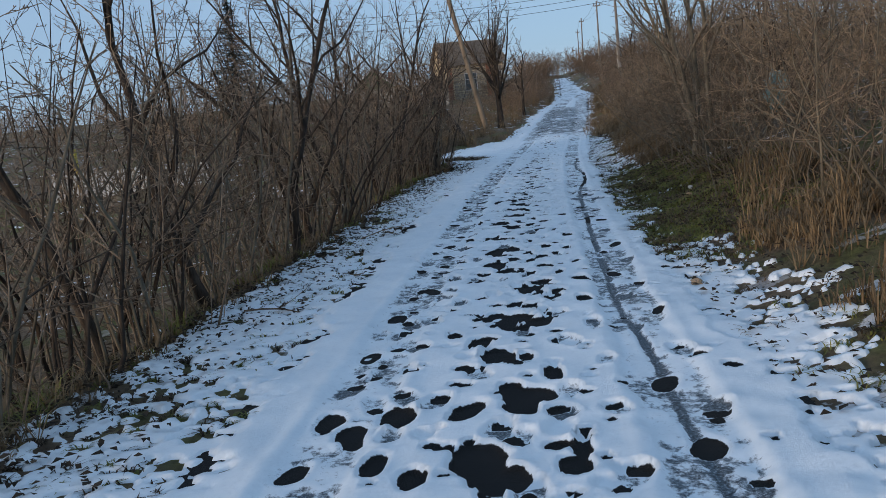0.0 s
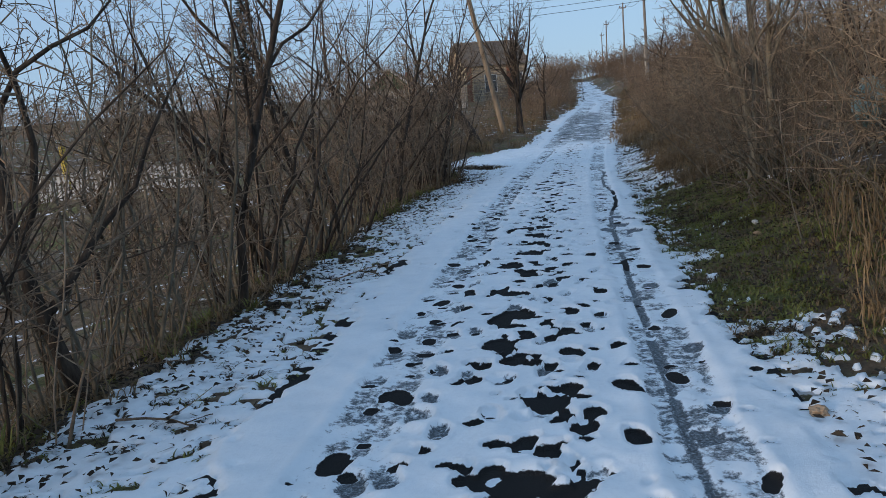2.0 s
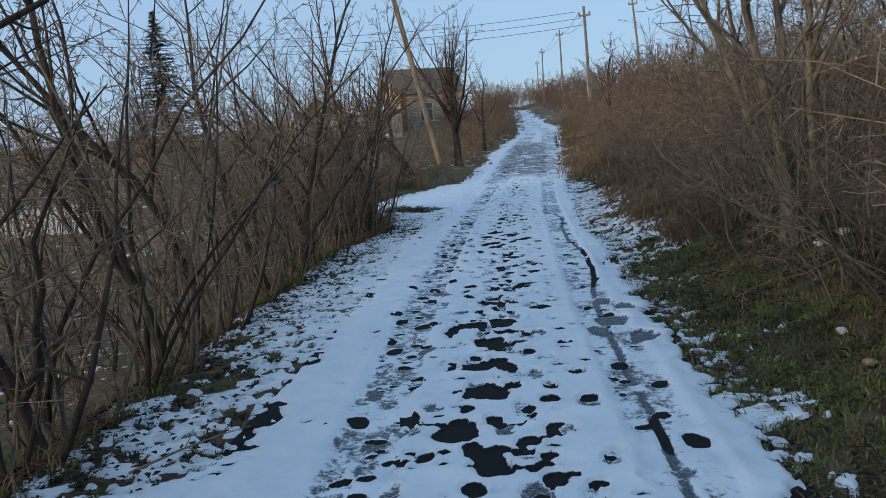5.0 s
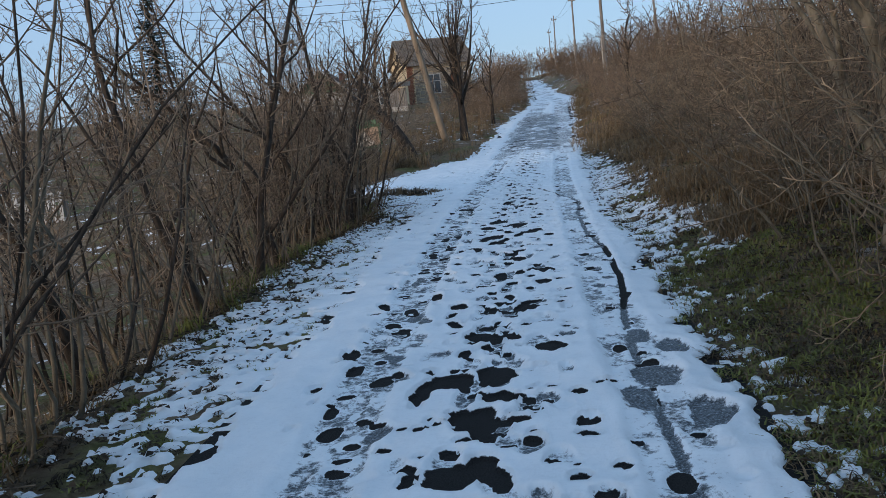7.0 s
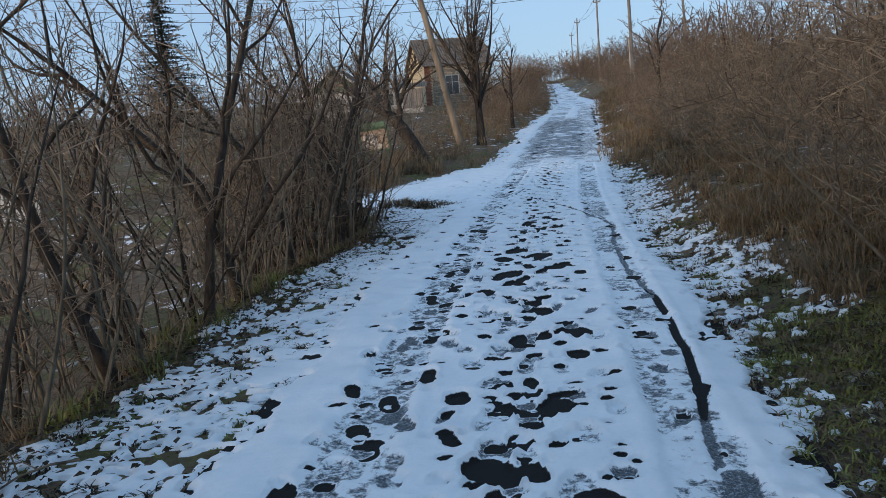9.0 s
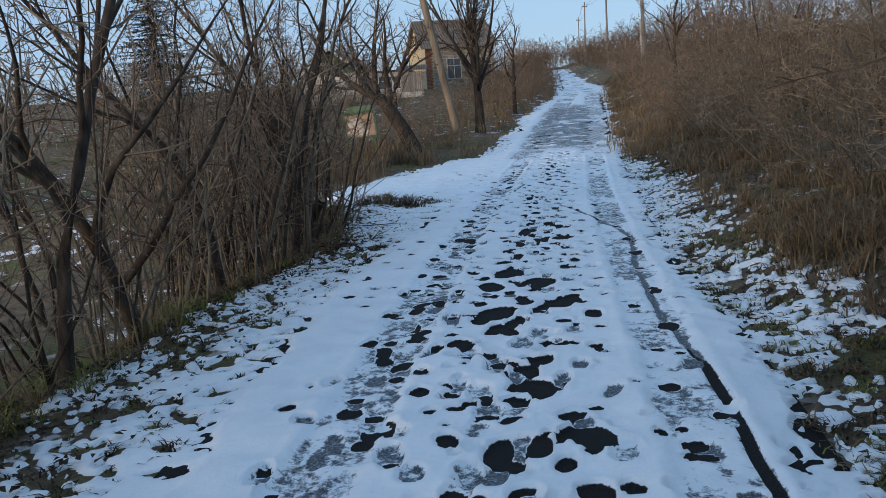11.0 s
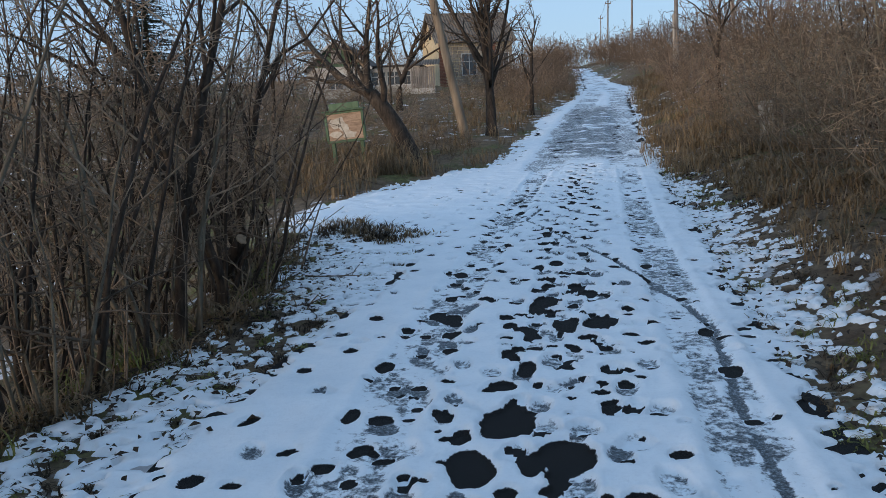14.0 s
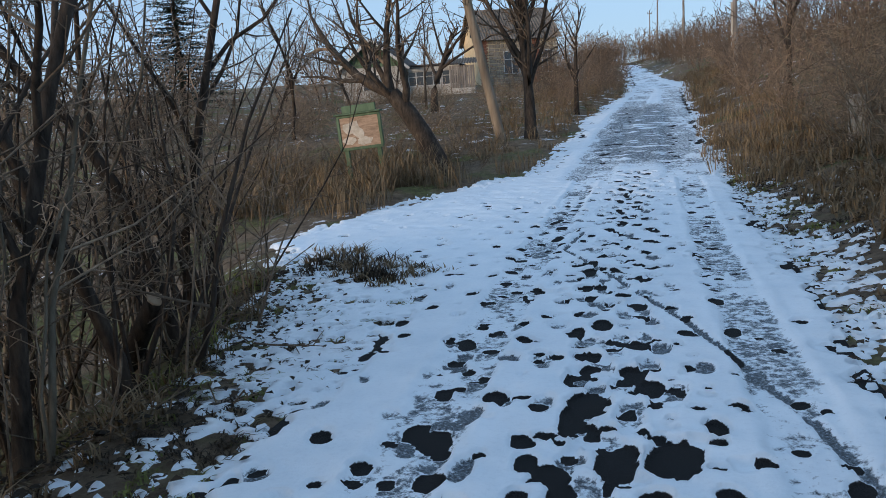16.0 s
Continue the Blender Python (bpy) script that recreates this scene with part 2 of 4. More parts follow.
def ground_mat():
    mt, nt, bs = material("winter_soil", 0.95, 0.15)
    c = n_ramp(nt, n_noise(nt, 5, 8, 0.75), [(0.3, (0.07, 0.052, 0.035)), (0.5, (0.16, 0.12, 0.082)), (0.72, (0.28, 0.22, 0.145))])
    c = n_mix(nt, n_ramp(nt, n_noise(nt, 0.7, 4), [(0.5, (0, 0, 0)), (0.62, (0.75, 0.75, 0.75))]), c,
              n_ramp(nt, n_noise(nt, 14, 5), [(0.35, (0.06, 0.07, 0.025)), (0.7, (0.18, 0.2, 0.065))]))
    sn = n_ramp(nt, n_noise(nt, 2.3, 6, 0.65), [(0.585, (0, 0, 0)), (0.615, (1, 1, 1))])
    sn = n_mix(nt, 1.0, sn, n_ramp(nt, n_noise(nt, 0.25, 3), [(0.45, (0, 0, 0)), (0.55, (1, 1, 1))]), 'MULTIPLY')
    c = n_mix(nt, sn, c, (0.78, 0.8, 0.84))
    nt.links.new(c, bs.inputs["Base Color"])
    n_bump(nt, bs, n_noise(nt, 12, 8, 0.8), 0.9, 0.06)
    return mt


m_asphalt, m_snow, m_ground = asphalt_mat(), snow_mat(), ground_mat()

# ---- the lay of the land ----
def prof(y):
    """Height of the road along the way."""
    return np.interp(y, [-400, 26, 33, 37.7, 53, 130, 210, 400, 2000], [0.11, 0.11, 0.33, 0.7, 1.87, 6.0, 9.0, 10, 10])


def right_edge(y):
    return np.interp(y, [-9, 9, 14, 17, 20, 22, 25, 28, 37.7, 51, 53, 56, 62, 113, 200], [1.05, 1.0, 1.12, 1.3, 1.33, 1.45, 1.77, 1.95, 2.65, 3.75, 4.2, 4.5, 4.0, 5.4, 9.0])


def left_edge(y):
    """The clean snow's edge on the left; the side track leaves at 25 to 30 m."""
    return np.interp(y, [-9, 4, 10, 14, 19, 22, 24, 24.9, 26.5, 29.6, 31, 33, 42, 52, 58, 113, 200], [-1.5, -1.5, -1.65, -1.5, -1.6, -1.25, -1.2, -1.9, -3.6, -2.3, -1.4, -0.45, 0.4, 1.9, 2.45, 4.6, 7.4])


def outer_left(y):
    return np.interp(y, [-9, 5, 18, 20, 22, 24.5, 26.5, 29.6, 31, 33, 42, 52, 58, 113, 200], [-2.75, -2.7, -2.7, -2.3, -2.35, -2.9, -3.7, -2.8, -1.9, -1.0, 0.0, 1.7, 1.9, 4.0, 7.2])


def land(x, y):
    x, y = np.asarray(x, float), np.asarray(y, float)
    z = prof(y)
    b = x - right_edge(y)
    a = outer_left(y) - x
    z = z + 0.28 * ss(0.1, 1.6, b) + 0.15 * np.clip(b - 0.9, 0, 12) + 0.02 * np.clip(b - 12, 0, 60)
    low = 1 - ss(23, 31, y)
    z = z + ss(0.0, 0.9, a) * 0.10 * (1 - low) - low * (0.75 * ss(-0.1, 1.7, a) + 0.05 * np.clip(a - 1.5, 0, 14))
    z = z - 0.22 * ss(0.3, 2.2, a) * ss(28.5, 30.5, y) * (1 - ss(34, 38, y))
    rough = np.clip(np.maximum(a, b) + 0.3, 0, 1)
    z = z + rough * (0.16 * (vnoise(x, y, 1.3, 3) - 0.5) + 0.5 * (vnoise(x, y, 7, 5) - 0.5) * ss(1, 6, np.maximum(a, b)))
    return z


def lz(x, y):
    return float(land(x, y))


def spread(lo, mid0, mid1, hi, fine, growth):
    c = list(np.arange(mid0, mid1 + 1e-6, fine))
    s, v = fine, mid1
    while v < hi:
        s *= growth
        v += s
        c.append(v)
    s, v, pre = fine, mid0, []
    while v > lo:
        s *= growth
        v -= s
        pre.append(v)
    return np.array(pre[::-1] + c)


me, _, _ = grid("ground", spread(-1500, -6, 7, 1500, 0.2, 1.12), spread(-900, -4, 62, 2000, 0.25, 1.1), lambda X, Y: land(X, Y) - 0.012, m_ground)
tagged(obj("ground", me), "brown winter soil with leaf litter and thin snow", "ground", kind="structure")


def strip(name, ys, n, inset, lift, mat):
    """A strip that follows the road from its left to its right edge."""
    t = np.linspace(0, 1, n)
    L, Rr = np.maximum(left_edge(ys), -2.2) - 0.1 + inset, right_edge(ys) + 0.1 - inset
    X = L[:, None] + (Rr - L)[:, None] * t[None]
    Y = np.repeat(ys[:, None], n, 1)
    v = np.stack([X, Y, land(X, Y) + lift], -1).reshape(-1, 3)
    i = (np.arange(len(ys) - 1)[:, None] * n + np.arange(n - 1)[None]).reshape(-1)
    return mesh_np(name, v, np.stack([i, i + 1, i + 1 + n, i + n], -1), mat)


tagged(obj("road", strip("road", np.concatenate([np.arange(-9, 60, 0.25), np.arange(60, 112, 1.0)]), 22, 0, 0.0, m_asphalt)),
       "narrow dark asphalt lane under melting snow", "road", kind="structure")

# ---- snow with its footprints, ruts and bare patches ----
rp = random.Random(21)
# bare wet patches where walkers stepped: x, y, half width, half length
BARE_A = [(-0.31, 3.05, .13, .17), (-0.22, 2.85, .14, .12), (-0.1, 3.74, .16, .13), (-0.15, 3.6, .1, .14), (-0.3, 4.45, .09, .12), (-0.36, 4.75, .07, .08), (-0.2, 5.2, .12, .16), (-0.05, 5.1, .09, .14),
          (-0.72, 3.55, .1, .16), (-0.1, 6.1, .12, .14), (-0.3, 6.8, .09, .13), (-0.42, 7.18, .11, .2), (-0.34, 7.9, .15, .19), (-0.44, 7.75, .09, .14), (-0.36, 8.6, .14, .16), (-0.5, 8.75, .1, .16), (-0.28, 9.4, .1, .2)]
BARE_B = [(-0.3, 10.5, .14, .2), (-0.45, 9.85, .14, .18), (-0.36, 11.1, .14, .16), (-0.25, 11.7, .12, .18), (-0.41, 12.35, .14, .16), (-0.15, 12.4, .14, .17), (-0.22, 13.2, .11, .2), (0.2, 12.9, .11, .14), (0.1, 14.0, .1, .14),
          (0.31, 15.44, .13, .16), (0.28, 14.9, .09, .1), (0.05, 16.1, .16, .12), (-0.1, 15.3, .07, .18), (-0.4, 16.9, .1, .14), (-0.2, 17.6, .14, .22), (0.26, 17.88, .13, .17), (-0.25, 18.5, .12, .2), (-0.12, 19.0, .15, .22), (0.15, 18.6, .13, .2)]
BARE_C = [(0.44, 20.75, .12, .22), (-0.06, 20.57, .08, .12), (0.2, 20.69, .11, .17), (0.1, 21.4, .12, .15), (0.0, 21.15, .06, .2), (0.4, 21.6, .09, .14), (0.38, 22.3, .09, .12), (0.2, 22.8, .07, .12), (-0.62, 20.9, .1, .14), (-0.55, 20.5, .07, .09), (0.45, 23.3, .08, .13), (0.75, 12.2, .15, .26), (0.95, 12.7, .1, .2), (0.6, 11.9, .1, .2), (0.9, 11.6, .12, .22), (0.78, 13.0, .09, .2)]
LINE = [(0.6, 1.0), (0.56, 4.0), (0.5, 5.5), (0.55, 7.6), (0.62, 10.5), (0.72, 13.0), (0.95, 14.9), (1.0, 16.5), (0.93, 17.4), (1.02, 19.4), (1.15, 20.6), (1.05, 21.4), (0.9, 22.1), (0.74, 22.8), (0.32, 24.2), (0.0, 25.2), (-0.15, 25.6), (0.05, 26.6)]


def stamp(H, S, B, X, Y, cx, cy, rx, ry, ang, depth, slush, seed):
    """Press one print into the snow: H height, S wetness, B bareness."""
    x0, dx, y0, dy = X[0, 0], X[0, 1] - X[0, 0], Y[0, 0], Y[1, 0] - Y[0, 0]
    q = max(rx, ry) * 1.8 + 0.06
    i0, i1 = int((cx - q - x0) / dx), int((cx + q - x0) / dx) + 2
    j0, j1 = int((cy - q - y0) / dy), int((cy + q - y0) / dy) + 2
    i0, j0 = max(i0, 0), max(j0, 0)
    if i1 <= i0 or j1 <= j0 or i0 >= X.shape[1] or j0 >= X.shape[0]:
        return
    w = np.s_[j0:j1, i0:i1]
    xs, ys = X[w] - cx, Y[w] - cy
    c, s = math.cos(ang), math.sin(ang)
    u, v = (xs * c + ys * s) / rx, (-xs * s + ys * c) / ry
    d = (np.abs(u) ** 2.4 + np.abs(v) ** 2.4) ** (1 / 2.4)
    d = d + 0.46 * (vnoise(X[w], Y[w], 0.13, seed) - 0.5) + 0.16 * (vnoise(X[w], Y[w], 0.04, seed + 1) - 0.5)
    k = 1 - ss(0.86, 1.1, d)
    on = H[w] > 0.008
    H[w] += 0.009 * np.exp(-((d - 1.28) / 0.15) ** 2) * on * vnoise(X[w], Y[w], 0.09, seed + 2)
    H[w] = H[w] * (1 - k) + np.minimum(H[w], max(depth, 0.002)) * k
    S[w] = np.maximum(S[w] * (1 - k), k * slush)
    bare = 1 - ss(0.78, 1.2, d)
    if depth < 0:
        B[w] = np.maximum(B[w], bare)
    else:
        B[w] = B[w] * (1 - k)


def snow_sheet(name, xs, ys, fine):
    X, Y = np.meshgrid(xs, ys)
    Re, Le, Lo = right_edge(Y), left_edge(Y), outer_left(Y)
    jag = 0.22 * (vnoise(X, Y, 0.3, 11) - 0.5) + 0.12 * (vnoise(X, Y, 0.09, 12) - 0.5)
    core = np.minimum(X - Le, Re - X) + jag
    full = ss(-0.03, 0.05, core)
    # patchy verge snow, thinner outwards
    pn = 0.26 * vnoise(X * 0.8, Y, 0.15, 13) + 0.38 * vnoise(X, Y, 0.06, 14) + 0.24 * vnoise(X, Y, 0.04, 18) + 0.26 * vnoise(X, Y, 0.7, 15)
    leftv = 0.46 + 0.15 * ss(0.0, 1.0, (Le - X) / np.maximum(Le - Lo, 0.2)) + 0.8 * ss(-0.05, 0.22, Lo - X + jag)
    rightv = 0.53 + (0.12 * ss(0.35, 0.9, X - Re) - 0.07) * (1 - ss(6, 7.5, Y)) + 0.15 * ss(0.0, 0.7, X - Re) + 0.5 * ss(0.75, 1.5, X - Re + jag)
    rightv = rightv + 0.19 * ss(0, 0.6, X - Re + jag) * (ss(6.8, 8.2, Y) * (1 - ss(14.6, 15.6, Y)) + ss(27, 30, Y))
    thr = np.where(X < 0.5 * (Le + Re), leftv, rightv)
    patchy = ss(-0.03, 0.05, pn - thr)
    cover = np.maximum(full, patchy)
    soft = 0.010 * (vnoise(X, Y, 0.5, 16) - 0.5) + 0.017 * (vnoise(X, Y, 0.15, 17) - 0.5)
    H = -0.03 + (0.062 + soft) * full + (0.045 + soft) * patchy * (1 - full)
    S, B = 0.0 * X, 0.0 * X
    # wheel ruts, pressed to grey slush with cross-wise chatter
    for side, c0 in ((0, np.interp(Y, [0, 5, 13, 20, 25, 33, 42, 52, 58, 113], [-1.0, -0.98, -0.92, -0.72, -0.45, 0.25, 1.15, 2.5, 2.5, 4.6])),
                     (1, np.interp(Y, [0, 5, 13, 20, 25, 33, 42, 52, 58, 113], [0.58, 0.56, 0.7, 0.98, 1.25, 1.85, 2.65, 3.5, 3.3, 5.3]))):
        w = np.where(Y > 31, 0.42, 0.19)
        m = 1 - ss(0.8, 1.1, np.abs(X - c0) / w + 0.25 * (vnoise(X, Y, 0.25, 31 + side) - 0.5))
        ch = vnoise(X, Y * 0.8, 0.07, 33 + side) * 0.4 + vnoise(X, Y, 0.6, 35 + side) * 0.45 + 0.3 * vnoise(X, Y, 0.17, 36)
        wet = ss(0.50, 0.68, ch + 0.1 * ss(32, 34, Y) * (1 - ss(46, 50, Y)))
        H = np.where(cover > 0.5, H - m * (0.014 + 0.008 * wet), H)
        S = np.maximum(S, m * (0.18 + 0.33 * wet))
        H = H + 0.006 * np.exp(-((np.abs(X - c0) / w - 1.25) / 0.18) ** 2) * (cover > 0.5)
    # the icy worn stretch up the slope
    icy = ss(31.5, 34, Y) * (1 - ss(44, 48, Y)) * ss(0.25, 0.6, core) * ss(0.15, 0.45, vnoise(X * 0.5, Y, 0.16, 41) + 0.3 * (vnoise(X, Y, 0.8, 42) - 0.3))
    H = H - 0.006 * icy
    S = np.maximum(S, 0.62 * icy)
    if fine:
        # a narrow tyre line down to the asphalt
        for (xa, ya), (xb, yb) in zip(LINE, LINE[1:]):
            j0, j1 = np.searchsorted(ys, (ya, yb))
            if j1 <= j0:
                continue
            cx = xa + (xb - xa) * (Y[j0:j1] - ya) / (yb - ya)
            slant = math.hypot(1, (xb - xa) / (yb - ya))
            wob = 0.03 * (vnoise(0 * Y[j0:j1], Y[j0:j1], 0.5, 51) - 0.5)
            d = np.abs(X[j0:j1] - cx - wob) / slant
            k = 1 - ss(0.016, 0.036, d)
            dk = vnoise(X[j0:j1], Y[j0:j1], 0.5, 52)
            H[j0:j1] = np.where(k > 0.02, H[j0:j1] * (1 - k) + k * 0.003, H[j0:j1])
            B[j0:j1] = np.maximum(B[j0:j1], (1 - ss(0.012, 0.045, d)) * np.maximum(ss(0.68, 0.76, dk), ss(13.4, 14.0, Y[j0:j1]) * (1 - ss(16.2, 16.8, Y[j0:j1]))))
            S[j0:j1] = np.maximum(S[j0:j1], k * 0.9)
        # walkers' lines
        def trail(x_of, y, y1, step, size, bare):
            side = 1
            while y < y1:
                cx = x_of(y) + side * rp.uniform(0.04, 0.12)
                bare_now = bare * (0.95 if y < 8 else 0.72)
                r = rp.random()
                dep = -0.02 if r < bare_now else (0.004 if r < bare_now + 0.4 else 0.012)
                rx, ry, an = size * rp.uniform(0.36, 0.56), size * rp.uniform(0.62, 1.05), rp.uniform(-0.35, 0.35)
                stamp(H, S, B, X, Y, cx, y, rx, ry, an, dep, 0.0 if dep < 0 else rp.choice((0.45, 0.6, 0.8)), rp.randrange(999))
                if dep >= 0 and rp.random() < 0.6:      # the heel or the toe melted through
                    e = rp.choice((-0.5, 0.55)) * ry
                    stamp(H, S, B, X, Y, cx - math.sin(an) * e, y + math.cos(an) * e, rx * 0.8, ry * 0.4, an, -0.02, 0.0, rp.randrange(999))
                y += step * rp.uniform(0.75, 1.25)
                side = -side
        mid = lambda y: -0.3 + np.interp(y, [0, 12, 20, 24, 33], [0, 0.02, 0.35, 0.45, 1.3])
        trail(mid, 1.7, 33, 0.26, 0.13, 0.65)
        trail(lambda y: mid(y) + 0.26, 1.9, 33, 0.28, 0.125, 0.5)
        trail(lambda y: mid(y) + 0.5, 2.1, 31, 0.36, 0.12, 0.4)
        trail(lambda y: mid(y) + 0.12, 9, 32, 0.3, 0.13, 0.7)
        trail(lambda y: mid(y) - 0.14, 12, 32, 0.34, 0.13, 0.6)
        trail(lambda y: mid(y) - 0.38, 2.0, 31, 0.5, 0.11, 0.3)
        trail(lambda y: mid(y) + 0.95, 1.8, 30, 0.42, 0.12, 0.35)
        trail(lambda y: mid(y) - 0.68, 1.7, 30, 0.25, 0.13, 0.3)
        trail(lambda y: mid(y) - 0.55, 2.2, 30, 0.37, 0.13, 0.25)
        trail(lambda y: mid(y) - 0.85, 12, 29, 0.35, 0.11, 0.6)
        trail(lambda y: mid(y) - 1.3, 18, 29, 0.4, 0.1, 0.7)
        trail(lambda y: mid(y) - 1.9, 24.5, 29, 0.4, 0.1, 0.5)
        for k in range(1250):
            y = rp.uniform(1.6, 30)
            x = rp.uniform(float(left_edge(y)) + 0.3, float(right_edge(y)) - 0.1) if rp.random() < 0.4 else float(mid(y)) + rp.gauss(0.12, 0.3)
            sz = rp.uniform(0.02, 0.055)
            stamp(H, S, B, X, Y, x, y, sz, sz * rp.uniform(0.7, 1.3), rp.uniform(0, 3), rp.choice((-0.016, -0.016, 0.008)), 0.0, rp.randrange(999))
        for bx, by, rx, ry in BARE_A + BARE_B + BARE_C:
            rut = bx > 0.55
            stamp(H, S, B, X, Y, bx, by, rx * 0.9, ry * 0.9, rp.uniform(-0.3, 0.3), 0.003 if rut else -0.02, 0.8 if rut else 0.0, rp.randrange(999))
    keep = H > -0.028
    Z = land(X, Y) + H
    nx, ny = len(xs), len(ys)
    i = (np.arange(ny - 1)[:, None] * nx + np.arange(nx - 1)[None])
    kq = keep[:-1, :-1] | keep[1:, :-1] | keep[:-1, 1:] | keep[1:, 1:]
    i = i[kq]
    f = np.stack([i, i + 1, i + 1 + nx, i + nx], -1)
    used = np.unique(f)
    re = np.full(nx * ny, -1)
    re[used] = np.arange(len(used))
    v = np.stack([X, Y, Z], -1).reshape(-1, 3)[used]
    me = mesh_np(name, v, re[f], m_snow)
    for an, arr in (("slush", S), ("bare", B)):
        at = me.attributes.new(an, 'FLOAT', 'POINT')
        at.data.foreach_set("value", arr.reshape(-1)[used].astype(np.float32))
    return me


snow_label = "thin trodden snow with footprints, ruts and bare patches"
tagged(obj("snow", snow_sheet("snow", np.arange(-3.8, 3.4, 0.019), np.arange(1.5, 32.02, 0.022), True)), snow_label, "snow", kind="stuff")
tagged(obj("snow", snow_sheet("snow_far", np.arange(-4.5, 6.5, 0.06), np.arange(31.98, 62.0, 0.07), False)), snow_label, "snow", kind="stuff")
tagged(obj("snow", snow_sheet("snow_hill", np.arange(1.0, 10.5, 0.2), np.arange(61.9, 112.0, 0.5), False)), snow_label, "snow", kind="stuff")
tagged(obj("snow", snow_sheet("snow_behind", np.arange(-3.3, 3.0, 0.1), np.arange(-8.9, 1.55, 0.1), False)), snow_label, "snow", kind="stuff")

# ---- branching plants ----
class Twigs:
    """Collects tapered tubes into one mesh."""

    def __init__(self):
        self.v, self.f = [], []

    def tube(self, pts, radii, sides=3):
        base = len(self.v)
        for k, (p, r) in enumerate(zip(pts, radii)):
            d = (pts[min(k + 1, len(pts) - 1)] - pts[max(k - 1, 0)]).normalized()
            a = d.orthogonal().normalized() if abs(d.z) > 0.95 else d.cross(Vector((0, 0, 1))).normalized()
            b = d.cross(a)
            for s in range(sides):
                w = 2 * math.pi * s / sides
                self.v.append(p + (a * math.cos(w) + b * math.sin(w)) * r)
        for k in range(len(pts) - 1):
            for s in range(sides):
                i, j = base + k * sides + s, base + k * sides + (s + 1) % sides
                self.f.append((i, j, j + sides, i + sides))

    def mesh(self, name, mat, smooth=True):
        return mesh_of(name, [tuple(v) for v in self.v], self.f, mat, smooth)


def bent(rnd, p, d, length, n, wander, lift):
    pts = [p.copy()]
    for k in range(n):
        d = (d + Vector((rnd.gauss(0, wander), rnd.gauss(0, wander), rnd.gauss(0, wander) + lift))).normalized()
        p = p + d * (length / n)
        pts.append(p.copy())
    return pts


def sprout(rnd, tw, pts, radii, count, frac, spreadv, depth, wander, lift, rmin, lo=0.25):
    """Side shoots along a limb."""
    total = sum((b - a).length for a, b in zip(pts, pts[1:]))
    for k in range(count):
        t = lo + (1 - lo) * (k + rnd.random()) / count
        q = t * (len(pts) - 1)
        i = min(int(q), len(pts) - 2)
        p = pts[i].lerp(pts[i + 1], q - i)
        d = (pts[i + 1] - pts[i]).normalized()
        side = Vector((rnd.gauss(0, 1), rnd.gauss(0, 1), rnd.gauss(0, 0.6)))
        side = (side - d * side.dot(d)).normalized()
        nd = (d * (1 - spreadv) + side * spreadv * 1.3).normalized()
        ln = total * frac * rnd.uniform(0.5, 1.25) * (1.15 - 0.6 * t)
        r = max((radii[i] + radii[i + 1]) * 0.5 * 0.6, rmin)
        n = 3 if depth else 2
        cp = bent(rnd, p, nd, ln, n, wander, lift)
        cr = [max(r * (1 - 0.75 * k2 / n), rmin * 0.8) for k2 in range(n + 1)]
        tw.tube(cp, cr, 3)
        if depth:
            sprout(rnd, tw, cp, cr, max(3, int(count * 0.62)), frac * 0.95, spreadv, depth - 1, wander * 1.1, lift, rmin, 0.15)


def bush_kind(seed, height, stems, lean, shoots, mats, rmin=0.005, r0=0.014, depth=1, wander=0.13, spreadv=0.55, spread_base=0.35, frac=0.36, lift=0.05, name="bush"):
    """A many-stemmed bush: each stem, and its twigs, under an empty at its foot."""
    rnd = random.Random(seed)
    root = new(name)
    root.empty_display_size = 0.1
    tw = Twigs()
    for k in range(stems):
        st = Twigs()
        a, q = rnd.uniform(0, 6.283), rnd.random() ** 0.5
        foot = Vector((math.cos(a) * q * spread_base, math.sin(a) * q * spread_base, -0.12))
        out = Vector((math.cos(a + rnd.gauss(0, 0.5)) * lean * q, math.sin(a + rnd.gauss(0, 0.5)) * lean * q, 1)).normalized()
        ln = height * rnd.uniform(0.6, 1.05)
        r = r0 * rnd.uniform(0.55, 1.4)
        n = 7
        pts = bent(rnd, foot, out, ln, n, wander, 0.03)
        rad = [max(r * (1 - 0.82 * i / n), rmin) for i in range(n + 1)]
        st.tube(pts, rad, 5 if r > 0.012 else 3)
        sprout(rnd, tw, pts, rad, shoots, frac, spreadv, depth, wander * 1.2, lift, rmin)
        obj("stem", st.mesh("stem", mats[0]), root)
    tagged(obj("crown", tw.mesh("crown", mats[1]), root), kind="stuff")
    return root


